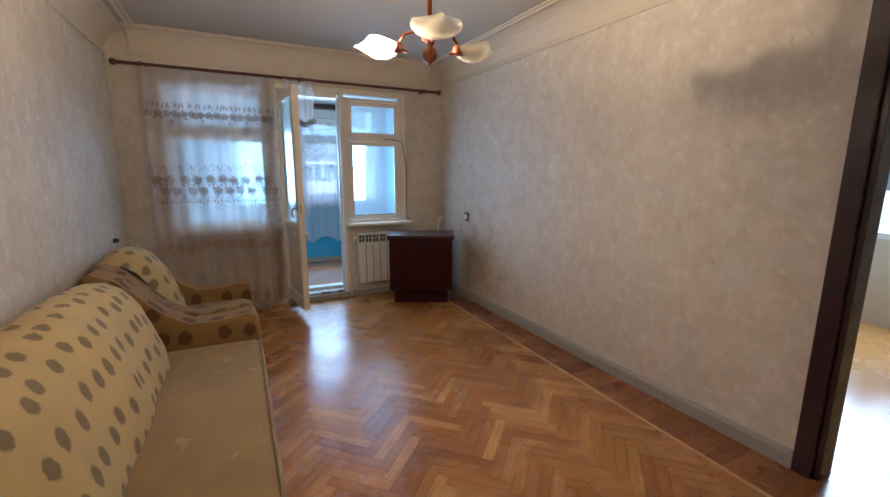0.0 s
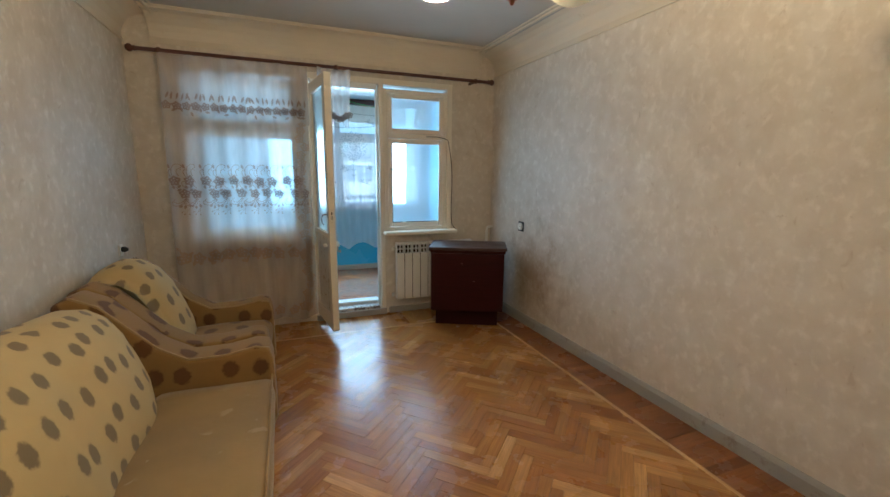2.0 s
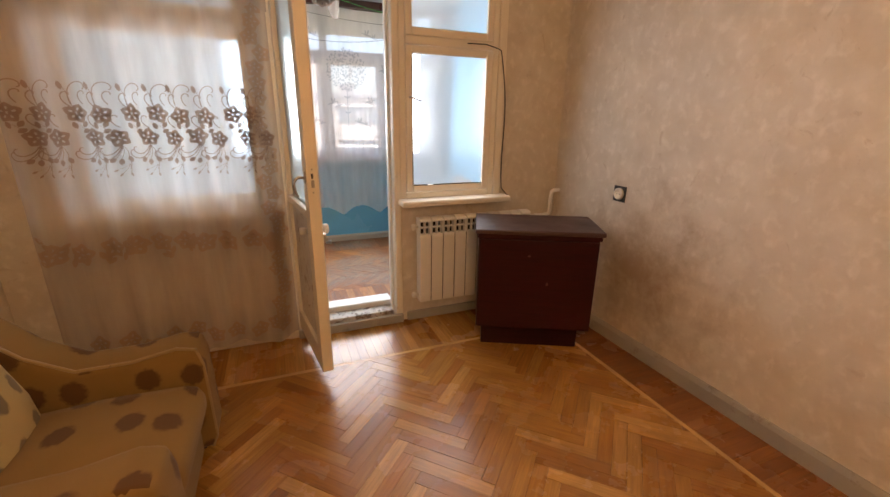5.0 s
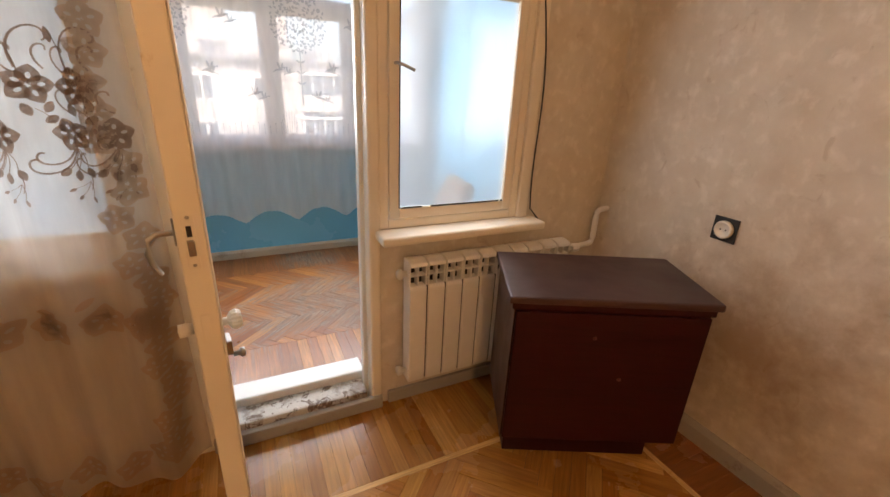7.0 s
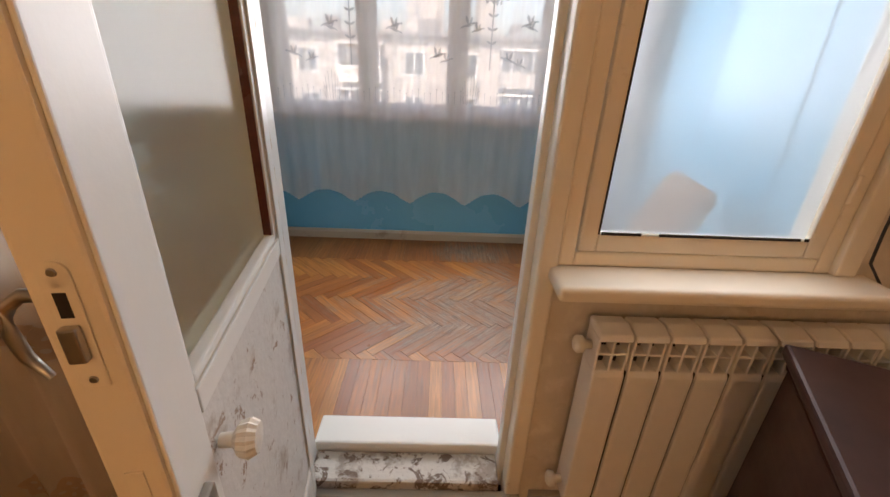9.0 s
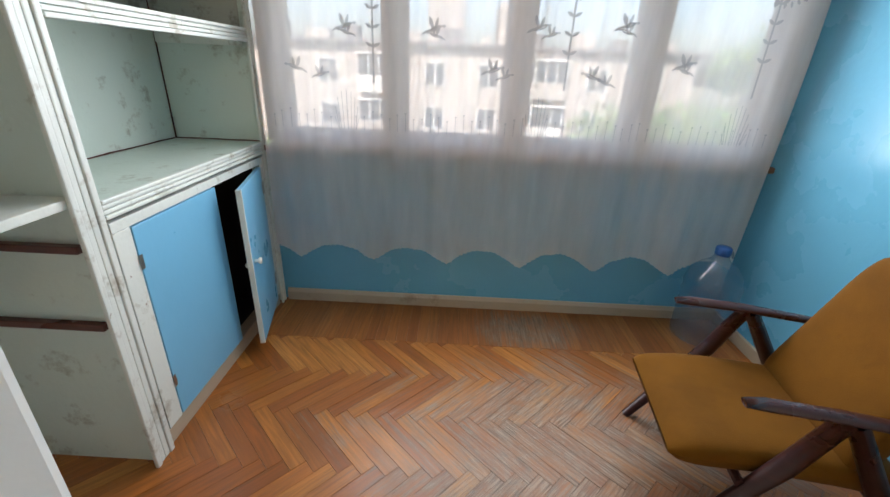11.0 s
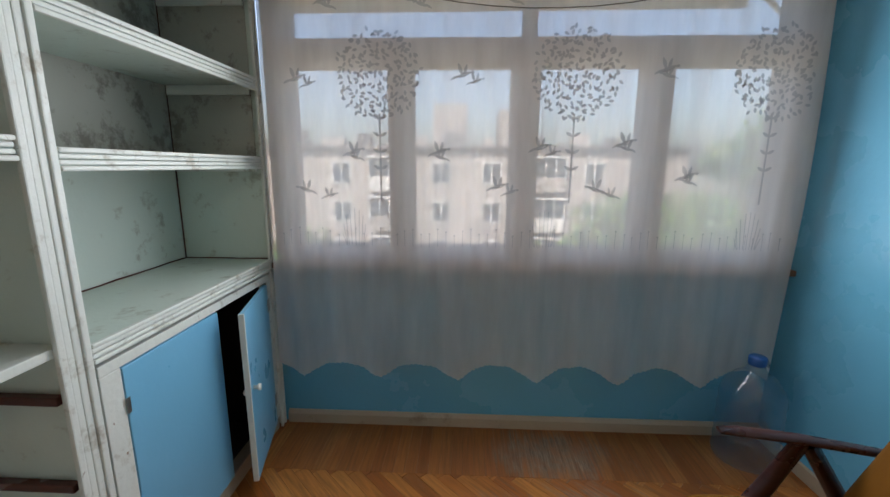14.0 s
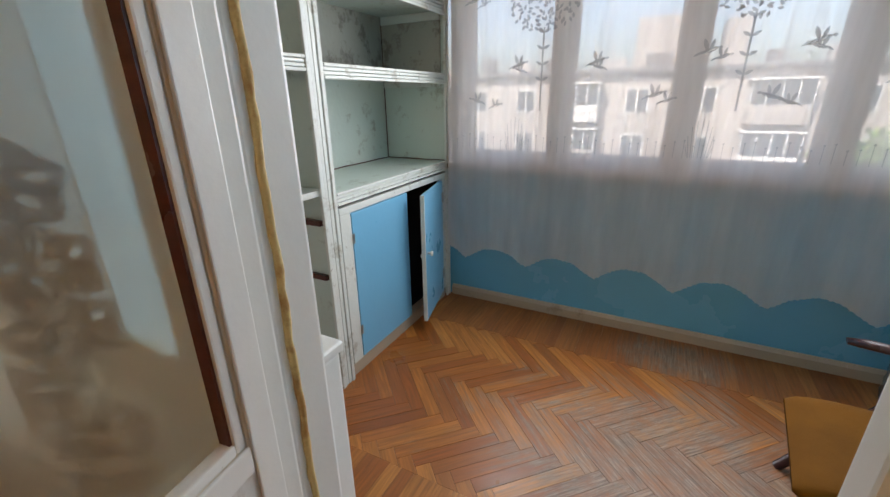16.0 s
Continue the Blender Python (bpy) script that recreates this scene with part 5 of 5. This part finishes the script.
def sheet(u, v):
    z0 = scallop(spread(u, -0.265, 2.10))
    x = spread(u, -0.265 + 0.02 * v, 2.10 + 0.03 * math.sin(v * 2.8) - 0.012)
    z = spread(v, z0, curtain_top(x))
    return (x, drape(x, z), z)


part("panel", grid(sheet, 330, 30), VOILE, vc, "", True)
hemband = []
for k in range(118):
    x = -0.26 + 0.02 * k
    leafshape(hemband, (x - 0.008, scallop(x) + 0.006), 0.3, 0.018, 0.012, 4)
shapes = []
rng = random.Random(21)
for cx in (-0.53, 0.265, 1.11, 1.93):
    for j in range(9):
        r = 0.022 * j
        for k in range(max(1, int(6.0 * j))):
            a = 6.283 * k / max(1, int(6.0 * j)) + j * 0.7
            px, pz = cx + r * math.cos(a), 1.735 + r * math.sin(a)
            if -0.25 < px < 2.07:
                leafshape(shapes, (px, pz), rng.uniform(0, 6.28), 0.024, 0.013, 4)
    if -0.2 < cx < 2.0:
        for k in range(16):
            z = 1.55 - 0.024 * k
            shapes.append([(cx - 0.004, z), (cx + 0.004, z), (cx + 0.004, z + 0.024), (cx - 0.004, z + 0.024)])
            if k % 3 == 0 and k < 10:
                leafshape(shapes, (cx, z), 0.5, 0.036, 0.014)
                leafshape(shapes, (cx, z), 2.6, 0.036, 0.014)


def bird(at, s, flip):
    x, z = at
    q = -1 if flip else 1
    leafshape(shapes, (x, z), 0.35 if q > 0 else 2.8, 0.085 * s, 0.022 * s)
    leafshape(shapes, (x + q * 0.03 * s, z + 0.012 * s), 1.9 if q > 0 else 1.2, 0.06 * s, 0.02 * s)
    leafshape(shapes, (x + q * 0.04 * s, z + 0.012 * s), 1.3 if q > 0 else 1.8, 0.055 * s, 0.016 * s)
    leafshape(shapes, (x - q * 0.028 * s, z - 0.012 * s), 0.5 if q > 0 else 2.6, 0.05 * s, 0.012 * s)
    leafshape(shapes, (x + q * 0.074 * s, z + 0.026 * s), 0.1 if q > 0 else 3.0, 0.02 * s, 0.014 * s)


for x, z in ((-0.13, 1.71), (0.60, 1.72), (1.45, 1.74), (0.02, 2.02), (0.42, 2.02), (0.80, 2.03), (1.35, 2.04), (1.72, 2.04), (0.12, 1.40), (0.50, 1.40), (0.94, 1.42), (1.30, 1.44), (1.58, 1.30), (-0.05, 1.23), (0.76, 1.25), (1.25, 1.24)):
    bird((x, z), 0.85, rng.random() < 0.4)
    bird((x + 0.06, z - 0.022), 0.68, rng.random() < 0.7)
for k in range(60):
    x = -0.2 + 0.038 * k
    if x < 2.05:
        hgt = 0.05 + 0.03 * math.sin(k * 0.9) ** 2
        shapes.append([(x, 0.985), (x + 0.0025, 0.985), (x + 0.0025, 0.985 + hgt), (x, 0.985 + hgt)])
        leafshape(shapes, (x - 0.003, 0.985 + hgt), 0.5, 0.01, 0.009, 3)
for cx in (0.14, 1.0, 1.9):
    for k in range(9):
        a = math.pi * k / 8
        shapes.append([(cx + 0.055 * math.cos(a), 1.04 + 0.12 * math.sin(a)), (cx + 0.055 * math.cos(a) + 0.003, 1.04 + 0.12 * math.sin(a)), (cx + 0.04 * math.cos(a) + 0.003, 0.99), (cx + 0.04 * math.cos(a), 0.99)])
sew(shapes, "woven_pattern", PATTERN, vc, drape, 0.0025, "woven trees, birds and fences")
sew(hemband, "hem", VOILE, vc, drape, 0.002, "crocheted hem edging")
part("curtain_wire", tube([(spread(t, -0.27, 2.13), 6.205, 2.272 + 0.03 * abs(t - 0.5)) for t in (k / 10 for k in range(11))], 0.002, 5), GREY_CORD, vc)


# cords across the balcony
def cord(name, a, b, sag, mat, label, r=0.0022):
    pts = [Vector(a).lerp(Vector(b), t) - Vector((0, 0, sag * 4 * t * (1 - t))) for t in (k / 16 for k in range(17))]
    return tagged(part(name, tube(pts, r, 5), mat, None, "", True), label, "cord")


cord("clothesline", (-0.30, 5.3, 2.115), (-0.215, 6.16, 2.235), -0.02, GREEN_CORD, "green cord tied to the shelves", 0.003)
cord("clothesline", (0.35, 5.73, 2.36), (2.0, 6.15, 2.165), 0.02, GREEN_CORD, "green clothesline under the ceiling")
cord("clothesline", (-0.40, 5.70, 2.33), (1.95, 6.14, 2.15), 0.10, GREY_CORD, "grey clothesline sagging under the ceiling")
cord("clothesline", (-0.19, 6.12, 2.215), (1.95, 6.13, 2.14), 0.215, GREY_CORD, "grey clothesline sagging under the ceiling")
for at in ((-0.205, 6.155, 2.232), (1.99, 6.15, 2.155), (-0.27, 6.06, 2.24)):
    kn = bmesh.new()
    rk = random.Random(int(at[1] * 1000))
    for k in range(9):
        p = Vector(at)
        tube([p, p + Vector((rk.uniform(-0.03, 0.03), rk.uniform(-0.03, 0.03), rk.uniform(-0.02, 0.02))), p + Vector((rk.uniform(-0.03, 0.03), rk.uniform(-0.03, 0.03), rk.uniform(-0.03, 0.025)))], 0.0028, 5, kn)
    tagged(part("cord_knot", kn, GREEN_CORD), "knotted loose ends of green cord", "cord")

# mustard easy chair
ez = thing("easy_chair", "mustard yellow easy chair with dark red wooden arms", "armchair", (1.68, 5.244, 0.0), 172.0)


def slab(y0, y1, pts, th, name, mat, seed):
    """A padded slab that follows a side profile of (x, z) points."""
    def f(u, v):
        t = v * 2 * math.pi
        k = u * (len(pts) - 1)
        i = min(int(k), len(pts) - 2)
        q = k - i
        x, z = pts[i][0] * (1 - q) + pts[i + 1][0] * q, pts[i][1] * (1 - q) + pts[i + 1][1] * q
        dx, dz = pts[i + 1][0] - pts[i][0], pts[i + 1][1] - pts[i][1]
        l = math.hypot(dx, dz)
        e = (1 - abs(2 * u - 1) ** 7) ** 0.5
        cy, sz = math.cos(t), math.sin(t)
        cy, sz = math.copysign(abs(cy) ** 0.3, cy), math.copysign(abs(sz) ** 0.6, sz)
        off = th / 2 * sz * max(0.15, e)
        return (x - dz / l * off, (y0 + y1) / 2 + (y1 - y0) / 2 * cy * (0.93 + 0.07 * e), z + dx / l * off)
    return part(name, soften(grid(f, 26, 28), 0.004, seed), mat, ez, "mustard wool cover", True)


slab(-0.222, 0.222, [(0.375, 0.305), (0.15, 0.318), (-0.05, 0.315), (-0.22, 0.30)], 0.10, "seat", MUSTARD, 4)
slab(-0.215, 0.215, [(-0.06, 0.33), (-0.12, 0.47), (-0.20, 0.64), (-0.27, 0.80)], 0.09, "backrest", MUSTARD, 6)
for y in (-0.25, 0.25):
    am = tube([(0.27, y, 0.548), (0.22, y, 0.553), (0.05, y, 0.545), (-0.15, y, 0.515), (-0.30, y, 0.495)], 0.024, 10, None, [0.7, 1.0, 1.0, 0.9, 0.6])
    for v in am.verts:
        v.co.z = 0.54 + (v.co.z - 0.54) * 0.55
    part("armrest", am, CHAIR_WOOD, ez, "", True)
    part("leg", tube([(0.33, y, 0.0), (0.12, y, 0.36), (0.04, y, 0.535)], 0.027, 10, None, [0.6, 1.0, 0.85]), CHAIR_WOOD, ez, "", True)
    part("leg", tube([(-0.30, y, 0.0), (-0.12, y, 0.30), (0.02, y, 0.53)], 0.027, 10, None, [0.6, 1.0, 0.85]), CHAIR_WOOD, ez, "", True)
for x, z in ((0.20, 0.275), (-0.16, 0.245)):
    part("stretcher", tube([(x, -0.25, z), (x, 0.25, z)], 0.014, 8), CHAIR_WOOD, ez)

# big water bottle
pm = Mat("blue_pet", 0.1)
ptr, pdi, pgl, pa, pb = pm.n("ShaderNodeBsdfTransparent"), pm.n("ShaderNodeBsdfTranslucent"), pm.n("ShaderNodeBsdfGlossy", Roughness=0.12), pm.n("ShaderNodeMixShader"), pm.n("ShaderNodeMixShader")
ptr.inputs[0].default_value, pdi.inputs[0].default_value = (0.90, 0.96, 1.0, 1), (0.55, 0.75, 0.9, 1)
pa.inputs[0].default_value, pb.inputs[0].default_value = 0.20, 0.10
pm.link(ptr.outputs[0], pa.inputs[1])
pm.link(pdi.outputs[0], pa.inputs[2])
pm.link(pa.outputs[0], pb.inputs[1])
pm.link(pgl.outputs[0], pb.inputs[2])
pm.out(pb.outputs[0])
PET = pm.m
bo = thing("water_bottle", "large empty clear blue plastic water bottle on the floor", "bottle", (1.97, 6.12, 0.0))
ribs = [(0.10, 0.004), (0.128, 0.02)] + [(0.132 - 0.005 * (k % 2), 0.05 + 0.026 * k) for k in range(10)] + [(0.132, 0.32), (0.12, 0.37), (0.085, 0.42), (0.045, 0.452), (0.034, 0.47), (0.034, 0.495)]
bt = part("bottle", lathe(ribs, (0, 0, 0), 32), PET, bo, "", True)
bt.visible_shadow = False
part("cap", lathe([(0.034, 0.48), (0.036, 0.485), (0.036, 0.515), (0.03, 0.522), (0, 0.524)], (0, 0, 0), 20), plain("blue_cap", (0.02, 0.10, 0.33), 0.35), bo, "blue screw cap", True)
part("handle", tube([(0.03, 0.02, 0.47), (0.06, 0.045, 0.485), (0.09, 0.06, 0.47), (0.10, 0.06, 0.44)], 0.006, 8), PET, bo, "", True)

# ---- outdoors ----
GROUND_Z = -10.5
gm = Mat("courtyard_ground", 0.95)
gm.color(gm.mix(gm.ramp(gm.noise(gm.world_coord(), 0.2, 6), [(0.4, 0.0), (0.6, 1.0)]), (0.09, 0.10, 0.05), (0.20, 0.18, 0.15)))
fixed("ground", box(-400, 400, 7.5, 900, GROUND_Z - 0.5, GROUND_Z), gm.m, "courtyard ground of asphalt and grass", "ground")
STUCCO = painted("pink_stucco", (0.34, 0.30, 0.27), 0.9, (0.26, 0.22, 0.2), 0.64)
STUCCO2 = painted("white_stucco", (0.62, 0.60, 0.57), 0.9, (0.35, 0.32, 0.3), 0.66)
DARKGLASS = plain("dark_window_glass", (0.05, 0.06, 0.07), 0.15)
ROOF = plain("roof_felt", (0.12, 0.11, 0.11), 0.9)
FR = plain("white_window_frame", (0.7, 0.7, 0.68), 0.5)
house = thing("apartment_building", "five-storey pinkish apartment building with glazed loggias across the yard", "building", (0, 36, 0))
RZ = 2.6
part("wall", box(-34, 17, 0, 11, GROUND_Z, RZ, 0.05, 1), STUCCO, house)
part("roof", box(-34.4, 17.4, -0.45, 11.4, RZ, RZ + 0.28, 0.03, 1), ROOF, house)
wm = bpy.data.meshes.new("window")
tmp = box(-0.65, 0.65, -0.02, 0.06, -0.75, 0.75, 0.02, 1)
tmp.to_mesh(wm)
tmp.free()
wm.materials.append(DARKGLASS)
fm = bpy.data.meshes.new("frame")
tmp = box(-0.72, 0.72, -0.06, 0.0, 0.72, 0.80)
box(-0.72, 0.72, -0.06, 0.0, -0.80, -0.72, bm=tmp)
for xx in (-0.72, -0.04, 0.64):
    box(xx, xx + 0.08, -0.06, 0.0, -0.72, 0.72, bm=tmp)
tmp.to_mesh(fm)
tmp.free()
fm.materials.append(FR)
for fl in range(4):
    z = RZ - 1.75 - 2.95 * fl
    for k in range(13):
        x = -31.5 + 3.8 * k
        if k % 3 == 1:
            lg = part("balcony", box(x - 1.5, x + 1.5, -1.1, -0.01, z - 1.35, z - 0.25, 0.03, 1), STUCCO2 if (k + fl) % 2 else STUCCO, house)
            part("glazing", box(x - 1.45, x + 1.45, -1.0, -0.02, z - 0.25, z + 1.1), DARKGLASS, lg)
            for q in range(5):
                part("glazing_bar", box(x - 1.5 + 0.735 * q, x - 1.44 + 0.735 * q, -1.06, -1.0, z - 0.25, z + 1.1), FR, lg)
            part("slab", box(x - 1.6, x + 1.6, -1.15, -0.01, z + 1.1, z + 1.22), STUCCO2, lg)
        else:
            ob = place("window", wm, house)
            ob.location = (x, 0, z)
            fo = place("frame", fm, ob)
rg = random.Random(8)
for k in range(16):
    x = -31 + 3 * k + rg.uniform(-1, 1)
    h = rg.uniform(0.5, 1.3)
    part("chimney", box(x, x + rg.uniform(0.6, 1.8), 2, 3, RZ + 0.28, RZ + 0.28 + h, 0.03, 1), STUCCO if k % 2 else ROOF, house)
for x, h in ((-4, 3.4), (6.5, 3.0), (10.5, 2.4), (-14, 2.8)):
    part("antenna", tube([(x, 1.2, RZ + 0.2), (x, 1.2, RZ + h)], 0.03, 5), ROOF, house)
tower = thing("tower_block", "taller concrete block rising behind the roofs", "building", (0, 62, 0))
part("wall", box(-3.6, 1.0, 0, 8, GROUND_Z, 9.5, 0.05, 1), STUCCO, tower)
part("wall", box(5.4, 7.6, 2, 8, GROUND_Z, 9.0, 0.05, 1), STUCCO, tower)
leafm = Mat("leaves", 0.6)
gi = leafm.n("ShaderNodeNewGeometry")
leafm.color(leafm.ramp(gi.outputs["Random Per Island"], [(0.0, (0.05, 0.10, 0.02)), (0.5, (0.08, 0.15, 0.03)), (1.0, (0.13, 0.19, 0.045))]))
leafm.b.inputs["Subsurface Weight"].default_value = 0.0
BARK = plain("bark", (0.09, 0.065, 0.045), 0.9)


def tree(at, height, spread_r, seed, n):
    rt = random.Random(seed)
    t = thing("tree", "leafy green courtyard tree with a dense uneven crown", "tree", at, 0, "courtyard trees")
    bm = tube([(0, 0, 0), (0.15, 0.1, height * 0.3), (0.05, 0.3, height * 0.6), (0.2, 0.2, height * 0.85)], 0.22, 8, None, [1.3, 0.9, 0.55, 0.2])
    clumps = []
    for k in range(11):
        a, e = rt.uniform(0, 6.28), rt.uniform(0.45, 0.95)
        r = spread_r * rt.uniform(0.35, 0.85)
        tip = Vector((r * math.cos(a), r * math.sin(a), height * e))
        st = Vector((0.08, 0.2, height * (e - 0.22)))
        tube([st, st.lerp(tip, 0.5) + Vector((0, 0, 0.3)), tip], 0.09, 6, bm, [1, 0.6, 0.25])
        clumps.append((tip, spread_r * rt.uniform(0.3, 0.5)))
    part("trunk", bm, BARK, t)
    vs, fs = [], []
    for tip, r in clumps:
        for k in range(n // len(clumps)):
            d = Vector((rt.gauss(0, 1), rt.gauss(0, 1), rt.gauss(0, 0.8)))
            p = tip + d.normalized() * r * rt.uniform(0.5, 1.05)
            s = rt.uniform(0.09, 0.2)
            a = Vector((rt.gauss(0, 1), rt.gauss(0, 1), rt.gauss(0, 1))).normalized() * s
            b = a.orthogonal().normalized() * s * 0.6
            i = len(vs)
            vs += [p - a, p + b, p + a, p - b]
            fs.append((i, i + 1, i + 2, i + 3))
    me = bpy.data.meshes.new("crown")
    me.from_pydata(vs, [], fs)
    me.materials.append(leafm.m)
    place("crown", me, t)


tree((14.5, 25, GROUND_Z), 13.2, 4.0, 1, 9000)
tree((19.5, 27, GROUND_Z), 14.2, 4.5, 2, 9000)
tree((9.0, 24, GROUND_Z), 10.6, 3.2, 3, 7000)
tree((5.0, 26, GROUND_Z), 8.8, 2.6, 4, 5000)
tree((-9.0, 27, GROUND_Z), 7.6, 2.6, 5, 4000)


# ---- parquet, laid last ----
L, WB, GAP = 0.34, 0.0567, 0.0005


def herringbone(x0, x1, y0, y1, along_x):
    """Blocks (cx, cy, angle) of a herringbone field whose zigzag runs along x or y."""
    out = []
    turn = -math.pi / 4 if along_x else math.pi / 4
    c, s = math.cos(turn), math.sin(turn)
    mx, my = (x0 + x1) / 2, (y0 + y1) / 2
    for i in range(-90, 91):
        for j in range(-14, 15):
            ox, oy = i * WB + j * L, i * WB - j * L
            for bx, by, a in ((ox + L / 2, oy + WB / 2, 0.0), (ox + L + WB / 2, oy + WB - L / 2, math.pi / 2)):
                px, py = mx + bx * c - by * s, my + bx * s + by * c
                if x0 + 0.02 < px < x1 - 0.02 and y0 + 0.02 < py < y1 - 0.02:
                    out.append((px, py, a + turn))
    return out


def clip(poly, x0, x1, y0, y1):
    """Cuts a convex outline to a rectangle."""
    for axis, lim, sign in ((0, x0, 1), (0, x1, -1), (1, y0, 1), (1, y1, -1)):
        out = []
        for p, q in zip(poly, poly[1:] + poly[:1]):
            a, b = (p[axis] - lim) * sign, (q[axis] - lim) * sign
            if a >= 0:
                out.append(p)
            if (a < 0) != (b < 0):
                t = a / (a - b)
                out.append((p[0] + (q[0] - p[0]) * t, p[1] + (q[1] - p[1]) * t))
        poly = out
        if len(poly) < 3:
            return []
    return poly


def block_geometry(poly, cx, cy, a, height):
    """A chamfered block: outline, inset top; UVs along the grain."""
    n = len(poly)
    mx, my = sum(p[0] for p in poly) / n, sum(p[1] for p in poly) / n
    ins = [(x + (mx - x) * 0.0009 / max(0.01, math.hypot(mx - x, my - y)), y + (my - y) * 0.0009 / max(0.01, math.hypot(mx - x, my - y))) for x, y in poly]
    vs = [(x, y, -0.004) for x, y in poly] + [(x, y, height - 0.0005) for x, y in poly] + [(x, y, height) for x, y in ins]
    fs = [tuple(range(2 * n, 3 * n))]
    for k in range(n):
        q = (k + 1) % n
        fs += [(k, q, n + q, n + k), (n + k, n + q, 2 * n + q, 2 * n + k)]
    c, s = math.cos(-a), math.sin(-a)
    uv = [((x - cx) * c - (y - cy) * s, (x - cx) * s + (y - cy) * c) for x, y, z in vs]
    return vs, fs, uv


def mesh_from(name, pieces, material):
    vs, fs, uvs = [], [], []
    for v, f, u in pieces:
        k = len(vs)
        vs += v
        fs += [tuple(i + k for i in face) for face in f]
        uvs += u
    me = bpy.data.meshes.new(name)
    me.from_pydata(vs, [], fs)
    lay = me.uv_layers.new(name="UVMap")
    for lp in me.loops:
        lay.data[lp.index].uv = uvs[lp.vertex_index]
    me.materials.append(material)
    return me


def lay_field(parent, x0, x1, y0, y1, along_x, material, near, singles=False):
    """Whole blocks inside the stretch near become parts on one shared mesh; the cut and far ones are joined."""
    whole = [(-L / 2 + GAP, -WB / 2 + GAP), (L / 2 - GAP, -WB / 2 + GAP), (L / 2 - GAP, WB / 2 - GAP), (-L / 2 + GAP, WB / 2 - GAP)]
    one = mesh_from("parquet_block", [block_geometry(whole, 0, 0, 0, 0.0)], material)
    rest, made = [], 0
    rp = random.Random(17)
    for cx, cy, a in herringbone(x0 - 0.3, x1 + 0.3, y0 - 0.3, y1 + 0.3, along_x):
        c, s = math.cos(a), math.sin(a)
        poly = [(cx + px * c - py * s, cy + px * s + py * c) for px, py in whole]
        cut = clip(poly, x0, x1, y0, y1)
        if not cut:
            continue
        inside = all(x0 <= p[0] <= x1 and y0 <= p[1] <= y1 for p in poly)
        if inside and made < 300 and near(cx, cy):
            ob = place("parquet_block", one, parent)
            ob.matrix_basis = pose(cx, cy, rp.uniform(-0.0006, 0.0006), rp.uniform(-0.15, 0.15), rp.uniform(-0.08, 0.08), math.degrees(a))
            made += 1
        elif singles:
            place("parquet_block", mesh_from("parquet_block", [block_geometry(cut, cx, cy, a, rp.uniform(-0.0006, 0.0006))], material), parent)
        else:
            rest.append(block_geometry(cut, cx, cy, a, rp.uniform(-0.0006, 0.0006)))
    if not rest:
        return
    ob = place("parquet_field", mesh_from("parquet_field", rest, material), parent)
    tagged(ob, "", "", "", "stuff")


def lay_rows(parent, name, x0, x1, y0, y1, along_y, width, material, cap=300):
    """Slats side by side, running along y or x."""
    rp = random.Random(int(100 * x0 + 10 * y0) + 7)
    a = math.pi / 2 if along_y else 0.0
    lo, hi = (x0, x1) if along_y else (y0, y1)
    n = max(1, round((hi - lo) / width))
    st = (hi - lo) / n
    ln = (y1 - y0) if along_y else (x1 - x0)
    g = 0.0003
    poly = [(-ln / 2 + g, -st / 2 + g), (ln / 2 - g, -st / 2 + g), (ln / 2 - g, st / 2 - g), (-ln / 2 + g, st / 2 - g)]
    me = mesh_from(name, [block_geometry(poly, 0, 0, 0, 0.0)], material)
    for k in range(min(n, cap)):
        ob = place(name, me, parent)
        m = lo + (k + 0.5) * st
        ob.matrix_basis = pose(m if along_y else (x0 + x1) / 2, (y0 + y1) / 2 if along_y else m, rp.uniform(-0.0005, 0.0005), 0, 0, math.degrees(a))


LX, LY = 2.0, 3.885
lay_field(floor, X0, LX - 0.012, Y0, LY - 0.012, False, FLOOR, lambda x, y: x > 0.1 and 2.0 < y)
lay_rows(floor, "pale_strip", LX - 0.012, LX + 0.012, Y0, LY + 0.012, True, 0.024, STRIP)
lay_rows(floor, "pale_strip", X0, LX - 0.012, LY - 0.012, LY + 0.012, False, 0.024, STRIP)
lay_rows(floor, "border_slat", LX + 0.012, X1 + 0.123, Y0, LY + 0.012, False, 0.0567, BORDER)
lay_rows(floor, "border_slat", X0, X1, LY + 0.012, Y1, True, 0.05, FLOOR)
lay_field(balcony_floor, SX - 0.45, BX1, 4.93, 5.945, True, BALC_FLOOR, lambda x, y: True, True)
lay_rows(balcony_floor, "border_slat", SX - 0.45, BX1, 5.945, BY1, True, 0.052, BALC_BORDER)
lay_rows(balcony_floor, "border_slat", SX - 0.45, BX1, 4.501, 4.93, True, 0.052, BALC_FLOOR)
